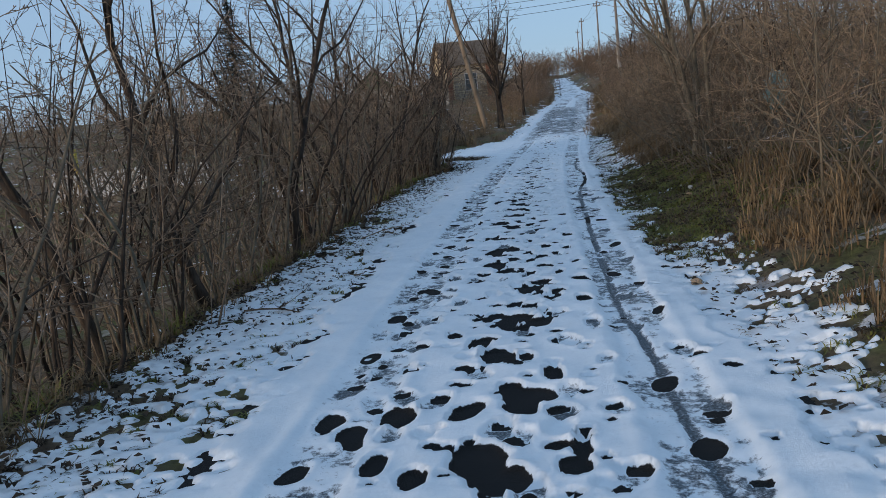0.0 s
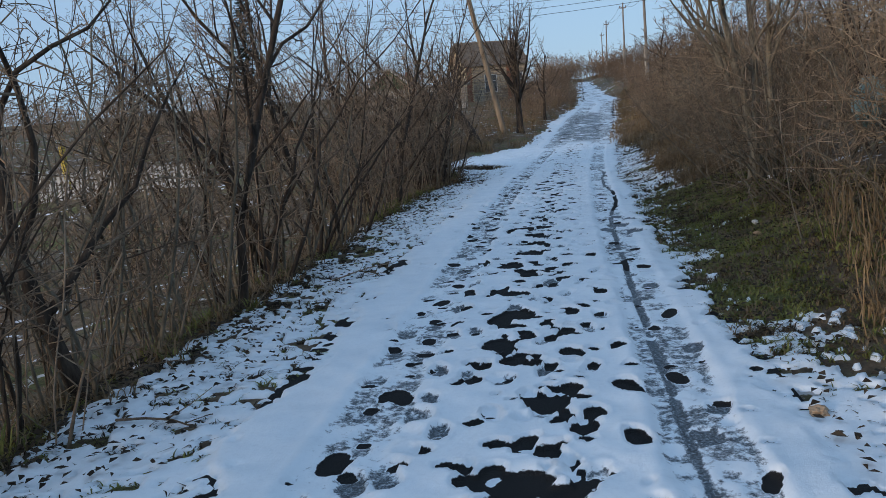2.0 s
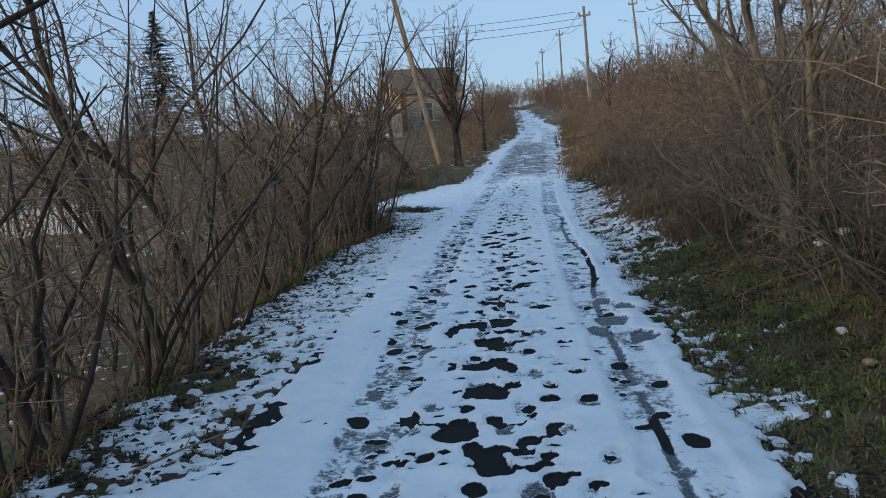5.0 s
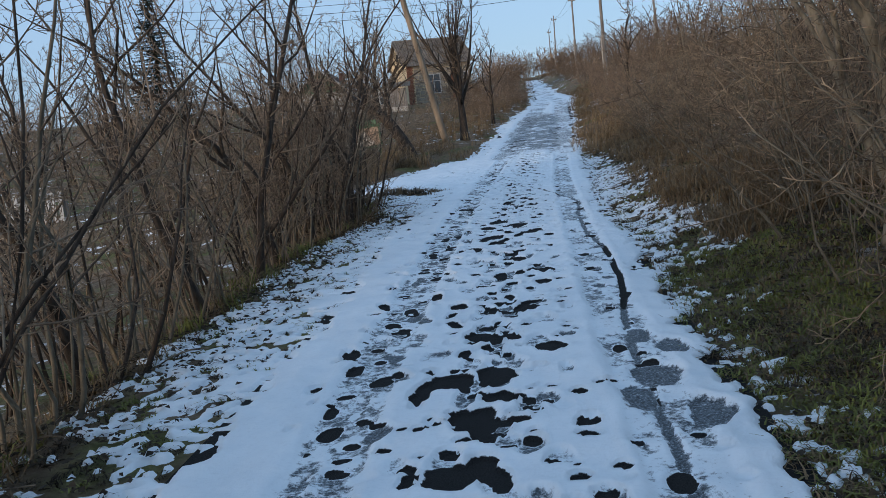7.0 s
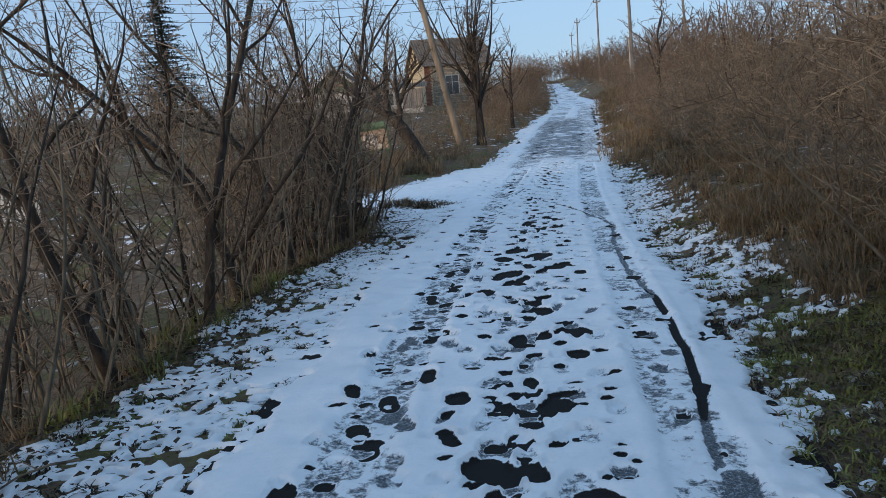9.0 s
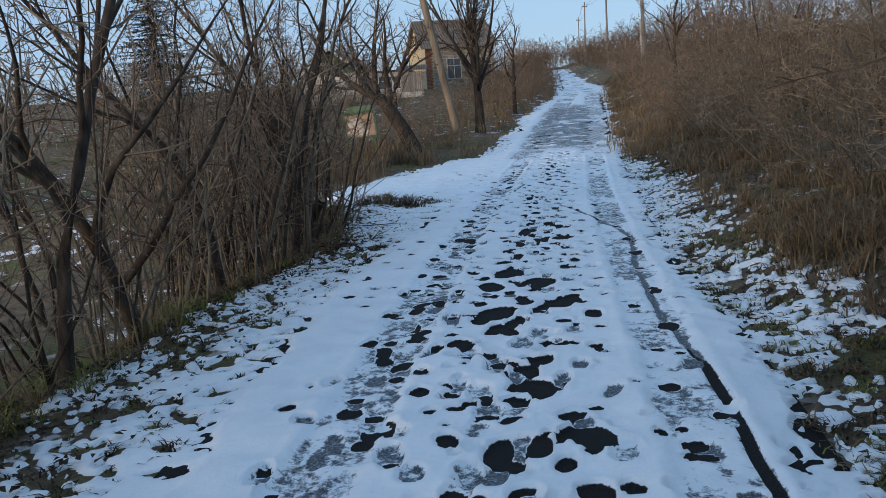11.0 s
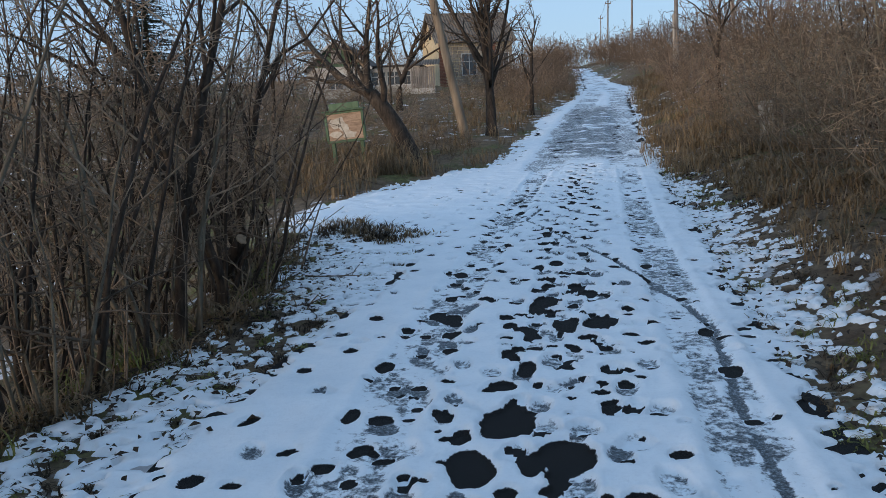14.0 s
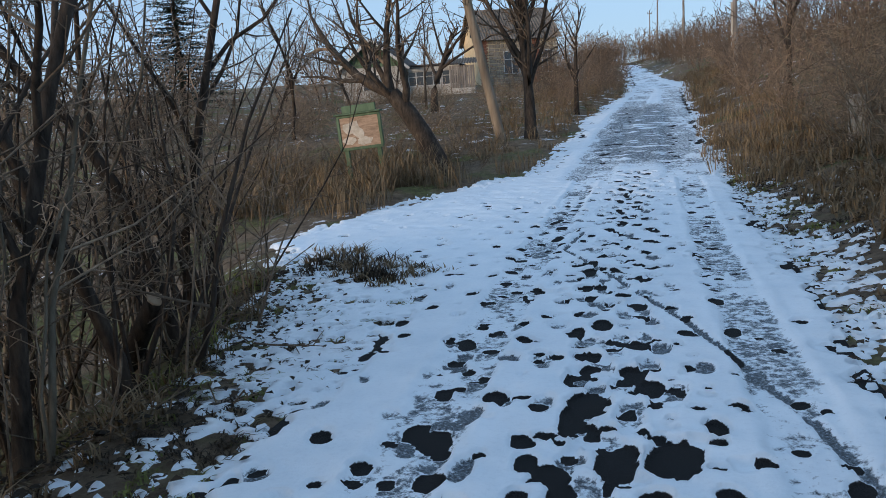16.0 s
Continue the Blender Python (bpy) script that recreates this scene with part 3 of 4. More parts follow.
def tree_kind(name, seed, trunk_dir, trunk_len, trunk_r, limbs, limb_len, limb_spread, mats, lo=0.35, shoots=7, depth=2, rmin=0.004, wander=0.1, lift=0.06, trunks=1, frac=0.34):
    rnd = random.Random(seed)
    tr, cr = Twigs(), Twigs()
    for k in range(trunks):
        d = Vector(trunk_dir) + (Vector((rnd.gauss(0, 0.16), rnd.gauss(0, 0.16), 0)) if trunks > 1 else Vector((0, 0, 0)))
        foot = Vector((rnd.gauss(0, 0.12), rnd.gauss(0, 0.12), -0.2)) if trunks > 1 else Vector((0, 0, -0.2))
        n = 10
        pts = bent(rnd, foot, d.normalized(), trunk_len * rnd.uniform(0.85, 1.1), n, wander * 0.55, 0.02)
        r = trunk_r * (rnd.uniform(0.6, 1.05) if trunks > 1 else 1)
        rad = [r * (1.35 if i == 0 else 1.0) * (1 - 0.8 * i / n) for i in range(n + 1)]
        tr.tube(pts, rad, 8)
        for i in range(limbs):
            t = lo + (0.98 - lo) * (i + rnd.random()) / limbs
            q = t * n
            j = min(int(q), n - 1)
            p = pts[j].lerp(pts[j + 1], q - j)
            a = rnd.uniform(0, 6.283)
            nd = (pts[j + 1] - pts[j]).normalized() * (1 - limb_spread) + Vector((math.cos(a), math.sin(a), 0.15)) * limb_spread
            ln = limb_len * rnd.uniform(0.6, 1.2) * (1.1 - 0.5 * t)
            lp = bent(rnd, p, nd.normalized(), ln, 6, wander, lift)
            lr = [max(rad[j] * 0.62 * (1 - 0.85 * k2 / 6), rmin) for k2 in range(7)]
            tr.tube(lp, lr, 5)
            sprout(rnd, cr, lp, lr, shoots, frac, 0.5, depth - 1, wander * 1.2, lift, rmin, 0.15)
    root = new(name)
    obj("trunk", tr.mesh("trunk", mats[0]), root)
    obj("crown", cr.mesh("crown", mats[1]), root)
    return root


def place(kind, x, y, s, rz, label, category, group, dz=0.0, tilt=(0, 0), first=set()):
    """Set the first of a kind in place, and copies of it after that."""
    m = pose(x, y, lz(x, y) + dz, tilt[0], tilt[1], rz)
    if kind.name not in first:
        first.add(kind.name)
        kind.matrix_basis = m
        kind.scale = (s, s, s)
        ob = kind
    else:
        ob = copy_thing(kind, m)
        ob.scale = (s, s, s)
    return tagged(ob, label, category, group)


MASS = {}


def mass(group, kind, x, y, sc, rz):
    """Note a plant of a thicket that nobody could count; thickets are joined below."""
    MASS.setdefault(group, []).append((kind, pose(x, y, lz(x, y), 0, 0, rz) @ Matrix.Scale(sc, 4)))


def join_mass(group, label, category):
    by = {}
    for kind, m in MASS[group]:
        for ch in kind.children:
            me = ch.data
            v = np.empty(len(me.vertices) * 3, np.float32)
            me.vertices.foreach_get("co", v)
            v = v.reshape(-1, 3) @ np.array(m.to_3x3()).T + np.array(m.translation)
            f = np.empty(len(me.loops), np.int32)
            me.loops.foreach_get("vertex_index", f)
            k = [p for p in (4,) if len(f) == 4 * len(me.polygons)]
            if k:
                by.setdefault(me.materials[0].name, []).append((v, f.reshape(-1, 4)))
    for mat, rows in by.items():
        off, vs, fs = 0, [], []
        for v, f in rows:
            vs.append(v)
            fs.append(f + off)
            off += len(v)
        tagged(obj(group, mesh_np(group, np.concatenate(vs), np.concatenate(fs), bpy.data.materials[mat])), label, category, kind="stuff")


tall = [bush_kind(s, 3.4, 7, 0.4, 7, (m_bark if s % 2 else m_bark_pale, m_twig), r0=0.019, rmin=0.0032, depth=2, frac=0.33, wander=0.15, lift=0.07) for s in (1, 2, 3, 4)]
thick = [bush_kind(s, 2.6, 8, 0.85, 7, (m_bark_pale, m_twig_warm), r0=0.013, wander=0.22, spread_base=0.5, frac=0.42, lift=0.0, rmin=0.0036, depth=2) for s in (11, 12, 13, 14)]
deep = [bush_kind(s, 2.6, 8, 0.7, 8, (m_twig_warm, m_twig_warm), r0=0.012, wander=0.18, spread_base=0.5, frac=0.42, lift=0.0, rmin=0.005) for s in (17, 18, 19)]
red = [bush_kind(s, 2.3, 10, 0.5, 6, (m_twig_red, m_twig_red), r0=0.011, wander=0.1, spread_base=0.6, rmin=0.008, frac=0.4) for s in (21, 22, 23)]
far_red = [bush_kind(s, 2.3, 7, 0.6, 4, (m_twig_red, m_twig_red), r0=0.012, wander=0.12, spread_base=0.7, rmin=0.01, frac=0.42) for s in (24, 25, 26)]
whip = [bush_kind(s, 2.0, 9, 0.28, 4, (m_twig, m_twig), r0=0.009, depth=0, wander=0.07, spread_base=0.4, frac=0.3) for s in (31, 32)]
whip_pale = [bush_kind(s, 2.2, 8, 0.5, 7, (m_bark_pale, m_twig), r0=0.009, depth=1, wander=0.16, spread_base=0.45, frac=0.35, rmin=0.003) for s in (35, 36)]
scrub = [bush_kind(s, 0.85, 12, 1.3, 5, (m_twig, m_twig_warm), r0=0.006, depth=0, wander=0.2, spread_base=0.5, frac=0.45, lift=-0.05, name="bramble") for s in (41, 42)]
hedge_tree = [tree_kind("tree", s, (0.0, 0, 1), 4.6, 0.047, 10, 1.9, 0.42, (m_bark, m_twig), lo=0.2, shoots=8, wander=0.16, rmin=0.0035, lift=0.1, depth=3) for s in (51, 52, 53)]
low_tree = [tree_kind("tree", s, (-0.08, -0.1, 1), 4.0, 0.056, 10, 2.2, 0.55, (m_bark, m_twig), lo=0.15, shoots=7, wander=0.2, rmin=0.0035, depth=3, lift=0.1) for s in (56, 57)]

# left hedge along the lane
HEDGE = "hedge of bare bushes beside the lane"
LAB_T = "bare grey-brown bush of upright stems beside the lane"
y = 2.2
while y < 24.2:
    xo = float(outer_left(y))
    place(R_.choice(tall), xo - U(0.15, 0.5), y, U(0.75, 1.1), U(0, 360), LAB_T, "bush", HEDGE)
    if R_.random() < 0.5:
        place(R_.choice(whip), xo - U(0.05, 0.5), y + U(-0.3, 0.3), U(0.7, 1.2), U(0, 360), "thin bare whips growing at the hedge's foot", "bush", HEDGE)
    if R_.random() < 0.6:
        place(R_.choice(tall + thick), xo - U(1.1, 2.4), y + U(-0.4, 0.4), U(0.9, 1.25), U(0, 360), LAB_T, "bush", HEDGE)
    if R_.random() < 0.5:
        place(R_.choice(scrub), xo - U(0.3, 1.5), y + U(-0.3, 0.3), U(0.8, 1.2), U(0, 360), "tangled low bramble under the hedge", "bramble", HEDGE)
    y += U(0.6, 0.85)
for k in range(9):
    by = 19.2 + k * 0.55
    place(R_.choice(tall), float(outer_left(by)) - U(0.7, 1.7), by, U(0.9, 1.2), U(0, 360), LAB_T, "bush", HEDGE)
# trees standing in it
for k, (tx, ty, lx, s) in enumerate(((-3.0, 5.0, -14, .95), (-2.85, 6.6, -16, 1.0), (-2.75, 8.7, -12, .95), (-2.85, 10.0, 4, .9), (-2.95, 11.9, -10, 1.05), (-2.96, 12.9, -6, 1.1), (-2.85, 15.0, -12, .9),
                                     (-2.8, 16.4, -8, 1.0), (-2.9, 17.7, -10, 1.1), (-2.75, 19.0, -4, 1.0), (-2.55, 20.6, -11, 1.0), (-2.6, 21.6, -14, 1.05), (-2.8, 22.6, -3, 1.15), (-3.15, 23.4, -8, 1.0))):
    place((hedge_tree + low_tree)[(k * 3) % 5] if ty < 18 else hedge_tree[k % 3], tx, ty, s, U(-35, 35), "slender bare tree with dark bark in the hedge", "tree", "trees in the hedge", tilt=(0, 0.3 * lx))
# gardens below the hedge
for k in range(52):
    gy = U(4, 46)
    gx = -U(5.5, 26)
    if gy > 25 and gx > -14:
        gx -= 12
    q = R_.random()
    if q < 0.5:
        mass("garden_thicket", R_.choice(deep + far_red), gx, gy, U(0.7, 1.3), U(0, 360))
    elif q < 0.8:
        place(R_.choice(hedge_tree + low_tree), gx, gy, U(0.8, 1.2), U(0, 360), "bare fruit tree in the overgrown garden", "tree", "garden trees")
    else:
        mass("garden_thicket", R_.choice(scrub), gx, gy, U(1, 1.8), U(0, 360))
for k in range(80):
    gy, gx = U(38, 100), -U(15, 60)
    mass("distant_thicket", R_.choice(far_red), gx, gy, U(1.3, 2.1), U(0, 360))

# right-hand thicket on the bank
THK = "thicket on the bank"
LAB_R = "dense brown leafless bush on the grassy bank"
y = 6.6
while y < 34:
    xr = float(right_edge(y))
    near = np.interp(y, [6, 8, 11, 15, 17, 22, 27, 34], [2.0, 1.6, 1.5, 1.4, 1.9, 2.0, 1.9, 2.2])
    place(R_.choice(thick), xr + near + U(0.2, 0.7), y, U(0.75, 1.0), U(0, 360), LAB_R, "bush", THK)
    if R_.random() < 0.8:
        place(R_.choice(thick + tall), xr + near + U(1.3, 2.1), y + U(-.4, .4), U(1.0, 1.35), U(0, 360), LAB_R, "bush", THK)
    mass("bank_thicket", R_.choice(deep), xr + near + U(2.8, 6), y + U(-.5, .5), U(1.2, 1.6), U(0, 360))
    if R_.random() < 0.85:
        place(R_.choice(whip_pale), xr + near + U(-0.1, 0.5), y + U(-.3, .3), U(0.9, 1.3), U(0, 360), "grey upright whips at the thicket's edge", "bush", THK)
    if R_.random() < 0.45:
        place(R_.choice(scrub), xr + near + U(-0.3, 0.6), y + U(-.3, .3), U(0.7, 1.1), U(0, 360), "tangled low bramble at the thicket's foot", "bramble", THK)
    y += U(0.75, 1.1)
for bx, by in ((3.5, 6.1), (3.9, 5.4), (4.3, 4.6), (4.6, 6.0), (5.2, 5.0), (4.9, 3.9)):
    place(R_.choice(thick), bx, by, U(0.8, 1.05), U(0, 360), LAB_R, "bush", THK)
LAB_S = "reddish-brown dry bush beside the climbing lane"
y = 34
while y < 130:
    xr = float(right_edge(y))
    if y < 60:
        place(R_.choice(red), xr + U(1.6, 2.5), y, U(0.6, 0.95), U(0, 360), LAB_S, "bush", "bushes up the slope")
    else:
        mass("slope_thicket", R_.choice(far_red), xr + U(1.7, 2.3), y, U(0.75, 1.1), U(0, 360))
    mass("slope_thicket", R_.choice(far_red), xr + U(3.2, 5.0), y + U(-.6, .6), U(1.0, 1.5), U(0, 360))
    if R_.random() < 0.6:
        mass("slope_thicket", R_.choice(far_red), xr + U(5.5, 10), y + U(-.6, .6), U(1.1, 1.6), U(0, 360))
    y += U(1.0, 1.5) * (1 if y < 60 else 1.8)
y = 42.5
while y < 130:
    xl = float(outer_left(y))
    if y < 60:
        place(R_.choice(red), xl - U(0.7, 1.3), y, U(0.55, 0.85), U(0, 360), LAB_S, "bush", "bushes up the slope")
    else:
        mass("slope_thicket", R_.choice(far_red), xl - U(1.4, 2.0), y, U(0.7, 1.0), U(0, 360))
    if y > 50:
        mass("slope_thicket", R_.choice(far_red), xl - U(2.2, 4.5), y + U(-.6, .6), U(0.8, 1.2), U(0, 360))
    y += U(1.1, 1.6) * (1 if y < 60 else 1.8)
for k in range(44):
    mass("distant_thicket", R_.choice(far_red), U(-1, 11), U(112.5, 119), U(1.3, 1.9), U(0, 360))
for k in range(40):
    mass("distant_thicket", R_.choice(far_red), U(-30, 45), U(135, 190), U(1.6, 2.6), U(0, 360))
for by in (50.5, 52.0, 53.5, 55.5):
    place(R_.choice(red), float(left_edge(by)) - 0.75, by, U(0.55, 0.7), U(0, 360), LAB_S, "bush", "bushes up the slope")
# brush in front of the cottages
for k in range(26):
    gy = U(31, 44)
    gx = float(outer_left(gy)) - U(1.2, 10)
    place(R_.choice(scrub), gx, gy, U(0.8, 1.4), U(0, 360), "tangled dead bramble in the front garden", "bramble", "front garden brush")
for k in range(16):
    gy = U(34, 60)
    mass("garden_thicket", R_.choice(far_red), -U(9.5, 16), gy, U(0.6, 0.9), U(0, 360))
for k in range(10):
    place(R_.choice(hedge_tree + low_tree), -U(5.5, 15), U(34, 58), U(0.9, 1.25), U(0, 360), "bare fruit tree in the overgrown garden", "tree", "garden trees")
for k in range(8):
    place(R_.choice(hedge_tree), -U(5, 9), U(8, 24), U(1.0, 1.35), U(0, 360), "bare fruit tree in the overgrown garden", "tree", "garden trees")
for k in range(90):
    gy = U(36, 60)
    mass("garden_brush", R_.choice(scrub), float(outer_left(gy)) - U(1.5, 13), gy, U(0.9, 1.7), U(0, 360))
for k in range(30):
    gy = U(28.5, 36)
    mass("garden_brush", R_.choice(scrub), float(outer_left(gy)) - U(1.3, 8), gy, U(0.7, 1.3), U(0, 360))
join_mass("garden_brush", "tangled dead bramble before the cottages", "bramble")
join_mass("garden_thicket", "bare brown bushes of the overgrown gardens", "bushes")
join_mass("distant_thicket", "distant bare thicket on the slope", "bushes")
join_mass("bank_thicket", "deep brown thicket behind the bank", "bushes")
join_mass("slope_thicket", "reddish-brown dry bushes up the slope", "bushes")

for kind in far_red + deep:
    for ob in (*kind.children, kind):
        bpy.data.objects.remove(ob)

# single trees
t1 = tree_kind("tree", 61, (0.02, 0, 1), 4.6, 0.085, 9, 2.2, 0.42, (m_bark_pale, m_twig_warm), lo=0.3, trunks=4, shoots=7)
place(t1, 2.75, 13.6, 1.0, 0, "bare tree with several pale trunks on the bank", "tree", "")
t2 = tree_kind("tree", 62, (0, 0, 1), 3.2, 0.16, 20, 4.2, 0.38, (m_bark, m_twig), lo=0.33, shoots=9, lift=0.1, wander=0.07, rmin=0.008)
place(t2, -1.27, 37.7, 1.05, 40, "bare vase-shaped tree beside the leaning pole", "tree", "", dz=0.05)
def leaning_tree(x, y):
    rnd = random.Random(63)
    root = new("tree")
    tr, cr = Twigs(), Twigs()
    tr.tube([Vector(p) for p in ((0.05, 0, -0.2), (-0.05, 0, 0.3), (-0.28, 0.02, 0.8), (-0.55, 0, 1.25), (-0.85, 0, 1.65))], [0.27, 0.22, 0.19, 0.18, 0.15], 10)
    limbs = [((-0.8, 0, 1.6), (-1, 0.1, 0.35), 3.2, 0.12), ((-0.85, 0, 1.6), (-0.15, 0.1, 1), 3.0, 0.10), ((-0.6, 0, 1.35), (0.25, -0.1, 1), 2.8, 0.08),
             ((-1.3, 0.05, 1.8), (-0.2, 0.3, 1), 2.4, 0.07), ((-0.75, 0, 1.5), (-0.6, -0.6, 0.8), 2.4, 0.06), ((-0.9, 0, 1.7), (-0.4, 0.6, 1), 2.6, 0.07)]
    for p, d, ln, r in limbs:
        lp = bent(rnd, Vector(p), Vector(d).normalized(), ln, 7, 0.12, 0.07)
        lr = [max(r * (1 - 0.85 * k / 7), 0.012) for k in range(8)]
        tr.tube(lp, lr, 6)
        sprout(rnd, cr, lp, lr, 10, 0.4, 0.5, 1, 0.14, 0.1, 0.008, 0.2)
    obj("trunk", tr.mesh("trunk", m_bark), root)
    obj("crown", cr.mesh("crown", m_twig), root)
    root.matrix_basis = pose(x, y, lz(x, y))
    tagged(root, "old dark fruit tree leaning over the notice board", "tree")


leaning_tree(-2.8, 33.2)
t4 = tree_kind("tree", 64, (0.1, 0, 1), 3.0, 0.14, 9, 3.0, 0.55, (m_bark, m_twig), lo=0.4, shoots=7, lift=0.08, wander=0.22, rmin=0.01)
place(t4, -5.6, 48.0, 1.2, 30, "crooked bare tree in front of the cottage", "tree", "")
t5 = tree_kind("tree", 65, (0.05, 0, 1), 3.6, 0.09, 12, 2.0, 0.45, (m_bark, m_twig), lo=0.3, shoots=8, rmin=0.008)
place(t5, -0.2, 43.5, 1.0, 30, "small bare tree beside the climbing lane", "tree", "")
t6 = tree_kind("tree", 66, (-0.1, 0, 1), 3.6, 0.09, 10, 1.9, 0.45, (m_bark, m_twig), lo=0.4, shoots=7, wander=0.18, rmin=0.008)
place(t6, 5.0, 38.5, 1.1, 60, "small crooked bare tree at the thicket's edge", "tree", "")


def spruce(x, y, h):
    rnd = random.Random(71)
    root = new("spruce_tree")
    tr, cr = Twigs(), Twigs()
    tr.tube([Vector((0, 0, -0.3)), Vector((0.03, 0, h * 0.5)), Vector((0, 0, h))], [0.16, 0.09, 0.01], 8)
    z = 0.6
    while z < h - 0.1:
        reach = 0.34 * (h - z) + 0.14
        for k in range(9):
            a = rnd.uniform(0, 6.283)
            ln = reach * rnd.uniform(0.6, 1.15)
            d = Vector((math.cos(a), math.sin(a), -0.12))
            pts = bent(rnd, Vector((0, 0, z + rnd.uniform(-.1, .1))), d, ln, 4, 0.05, 0.03)
            cr.tube(pts, [0.012, 0.01, 0.008, 0.006, 0.003], 3)
            for q in range(int(16 + 46 * ln)):
                t = rnd.random()
                i = min(int(t * 4), 3)
                p = pts[i].lerp(pts[i + 1], t * 4 - i)
                e = Vector((rnd.gauss(0, 1), rnd.gauss(0, 1), rnd.gauss(-0.35, 0.4))).normalized() * rnd.uniform(0.08, 0.2)
                w = e.cross(Vector((0, 0, 1))).normalized() * 0.03
                b = len(cr.v)
                cr.v += [p - w, p + w, p + e]
                cr.f.append((b, b + 1, b + 2))
        z += 0.17
    obj("trunk", tr.mesh("trunk", m_bark), root)
    obj("crown", cr.mesh("crown", m_needle, False), root)
    root.matrix_basis = pose(x, y, lz(x, y))
    return tagged(root, "dark green spruce above the bare gardens", "spruce tree")


spruce(-20.5, 57, 9.5)

# ---- grass, litter ----
def blades(name, spots, mat, label, category, seed, kind="stuff"):
    """Spots: x, y, count, height, radius, droop."""
    rnd = random.Random(seed)
    v, f = [], []
    for x, y, count, hgt, rad, droop in spots:
        for k in range(count):
            a, q = rnd.uniform(0, 6.283), rnd.random() ** 0.5 * rad
            px, py = x + math.cos(a) * q, y + math.sin(a) * q
            pz = lz(px, py) - 0.015
            h = hgt * rnd.uniform(0.5, 1.2)
            b = rnd.uniform(0, 6.283)
            o = droop * h * rnd.uniform(0.3, 1.2)
            w = rnd.uniform(0.003, 0.006) * (1.7 if y > 24 else 1)
            c, s = math.cos(b), math.sin(b)
            n = len(v)
            for t, ww in ((0, 1), (0.55, 0.8)):
                ox, oz = o * t * t, h * (t - 0.25 * droop * t * t)
                v += [(px + c * ox - s * w * ww, py + s * ox + c * w * ww, pz + oz), (px + c * ox + s * w * ww, py + s * ox - c * w * ww, pz + oz)]
            v.append((px + c * o, py + s * o, pz + h * (1 - 0.35 * droop)))
            f += [(n, n + 1, n + 3, n + 2), (n + 2, n + 3, n + 4)]
    return tagged(obj(name, mesh_of(name, v, f, mat)), label, category, kind=kind)


g = random.Random(5)
sp, spg, spl = [], [], []
for k in range(420):      # left bank lip
    y = g.uniform(2, 25)
    x = float(outer_left(y)) - g.uniform(-0.12, 0.55)
    (spg if g.random() < 0.3 else sp).append((x, y, 26, g.uniform(0.08, 0.3), g.uniform(0.06, 0.16), 1.1))
for k in range(1250):      # left verge: small tufts through the snow
    y = g.uniform(2, 25)
    x = g.uniform(float(outer_left(y)), float(left_edge(y)) - 0.05)
    (spg if g.random() < 0.35 else spl).append((x, y, 20, g.uniform(0.025, 0.07), g.uniform(0.03, 0.1), 1.5))
for k in range(110):      # island where the side track leaves
    a = g.random()
    x, y = -2.75 + 1.3 * a + g.gauss(0, 0.18), 25.7 - 1.3 * a + g.gauss(0, 0.22)
    (sp if g.random() < 0.6 else spl).append((x, y, 22, g.uniform(0.05, 0.22), g.uniform(0.06, 0.16), 1.0))
for k in range(3400):     # right verge
    y = g.uniform(2, 33) if g.random() < 0.4 else g.uniform(6.5, 20)
    b = g.uniform(0.0, 2.4)
    x = float(right_edge(y)) + b
    moss = float(ss(6.5, 8, y) * (1 - ss(14.6, 16, y)))
    r = g.random()
    if r < moss and b > 0.05:
        (spg if g.random() < 0.58 - 0.3 * (b > 1.3) else sp if g.random() < 0.6 else spl).append((x, y, 44, g.uniform(0.035, 0.09), g.uniform(0.1, 0.2), 1.3))
    elif b > 0.8 and r < 0.75:
        sp.append((x, y, 26, g.uniform(0.12, 0.42), g.uniform(0.08, 0.2), 1.1))
    elif g.random() < 0.55:
        (spg if r < 0.45 else spl if r < 0.8 else sp).append((x, y, 24, g.uniform(0.03, 0.1), g.uniform(0.05, 0.13), 1.4))
for k in range(520):      # brown grass up the slope, both sides
    y = g.uniform(29, 60)
    x = float(right_edge(y)) + g.uniform(0.1, 2.2) if g.random() < 0.5 else float(outer_left(y)) - g.uniform(0.0, 3.5)
    sp.append((x, y, 26, g.uniform(0.2, 0.6), g.uniform(0.15, 0.35), 0.8))
sp += [(1.72, 4.1, 60, 0.34, 0.09, 0.7), (1.8, 4.45, 50, 0.3, 0.1, 0.8), (1.62, 4.55, 40, 0.22, 0.1, 1.0), (2.2, 4.9, 60, 0.4, 0.14, 0.8), (2.5, 5.3, 60, 0.45, 0.16, 0.8), (2.1, 3.6, 40, 0.25, 0.12, 1.0)]
sp += [(float(right_edge(q)) + g.uniform(1.0, 2.0), q, 34, g.uniform(0.3, 0.7), 0.14, 0.8) for q in np.linspace(5.2, 9.5, 24)]
spg += [(g.gauss(1.85, 0.25), g.uniform(2.8, 4.6), 34, 0.07, 0.1, 1.3) for k in range(26)]
blades("dry_grass", sp, m_straw, "straw-coloured dry grass on the verges", "grass", 1)
blades("green_grass", spg, m_green, "short green winter grass on the verges", "grass", 2)
blades("dead_grass", spl, m_litter, "dark dead grass poking through the snow", "grass", 3)
tall_g = [(-4.6 + g.gauss(0, 1.1), 32.2 + g.gauss(0, 1.0), 40, g.uniform(0.6, 1.1), 0.25, 0.6) for k in range(60)] + [(g.uniform(-8, -3.2), g.uniform(28.6, 34), 36, g.uniform(0.35, 0.8), 0.3, 0.7) for k in range(90)]
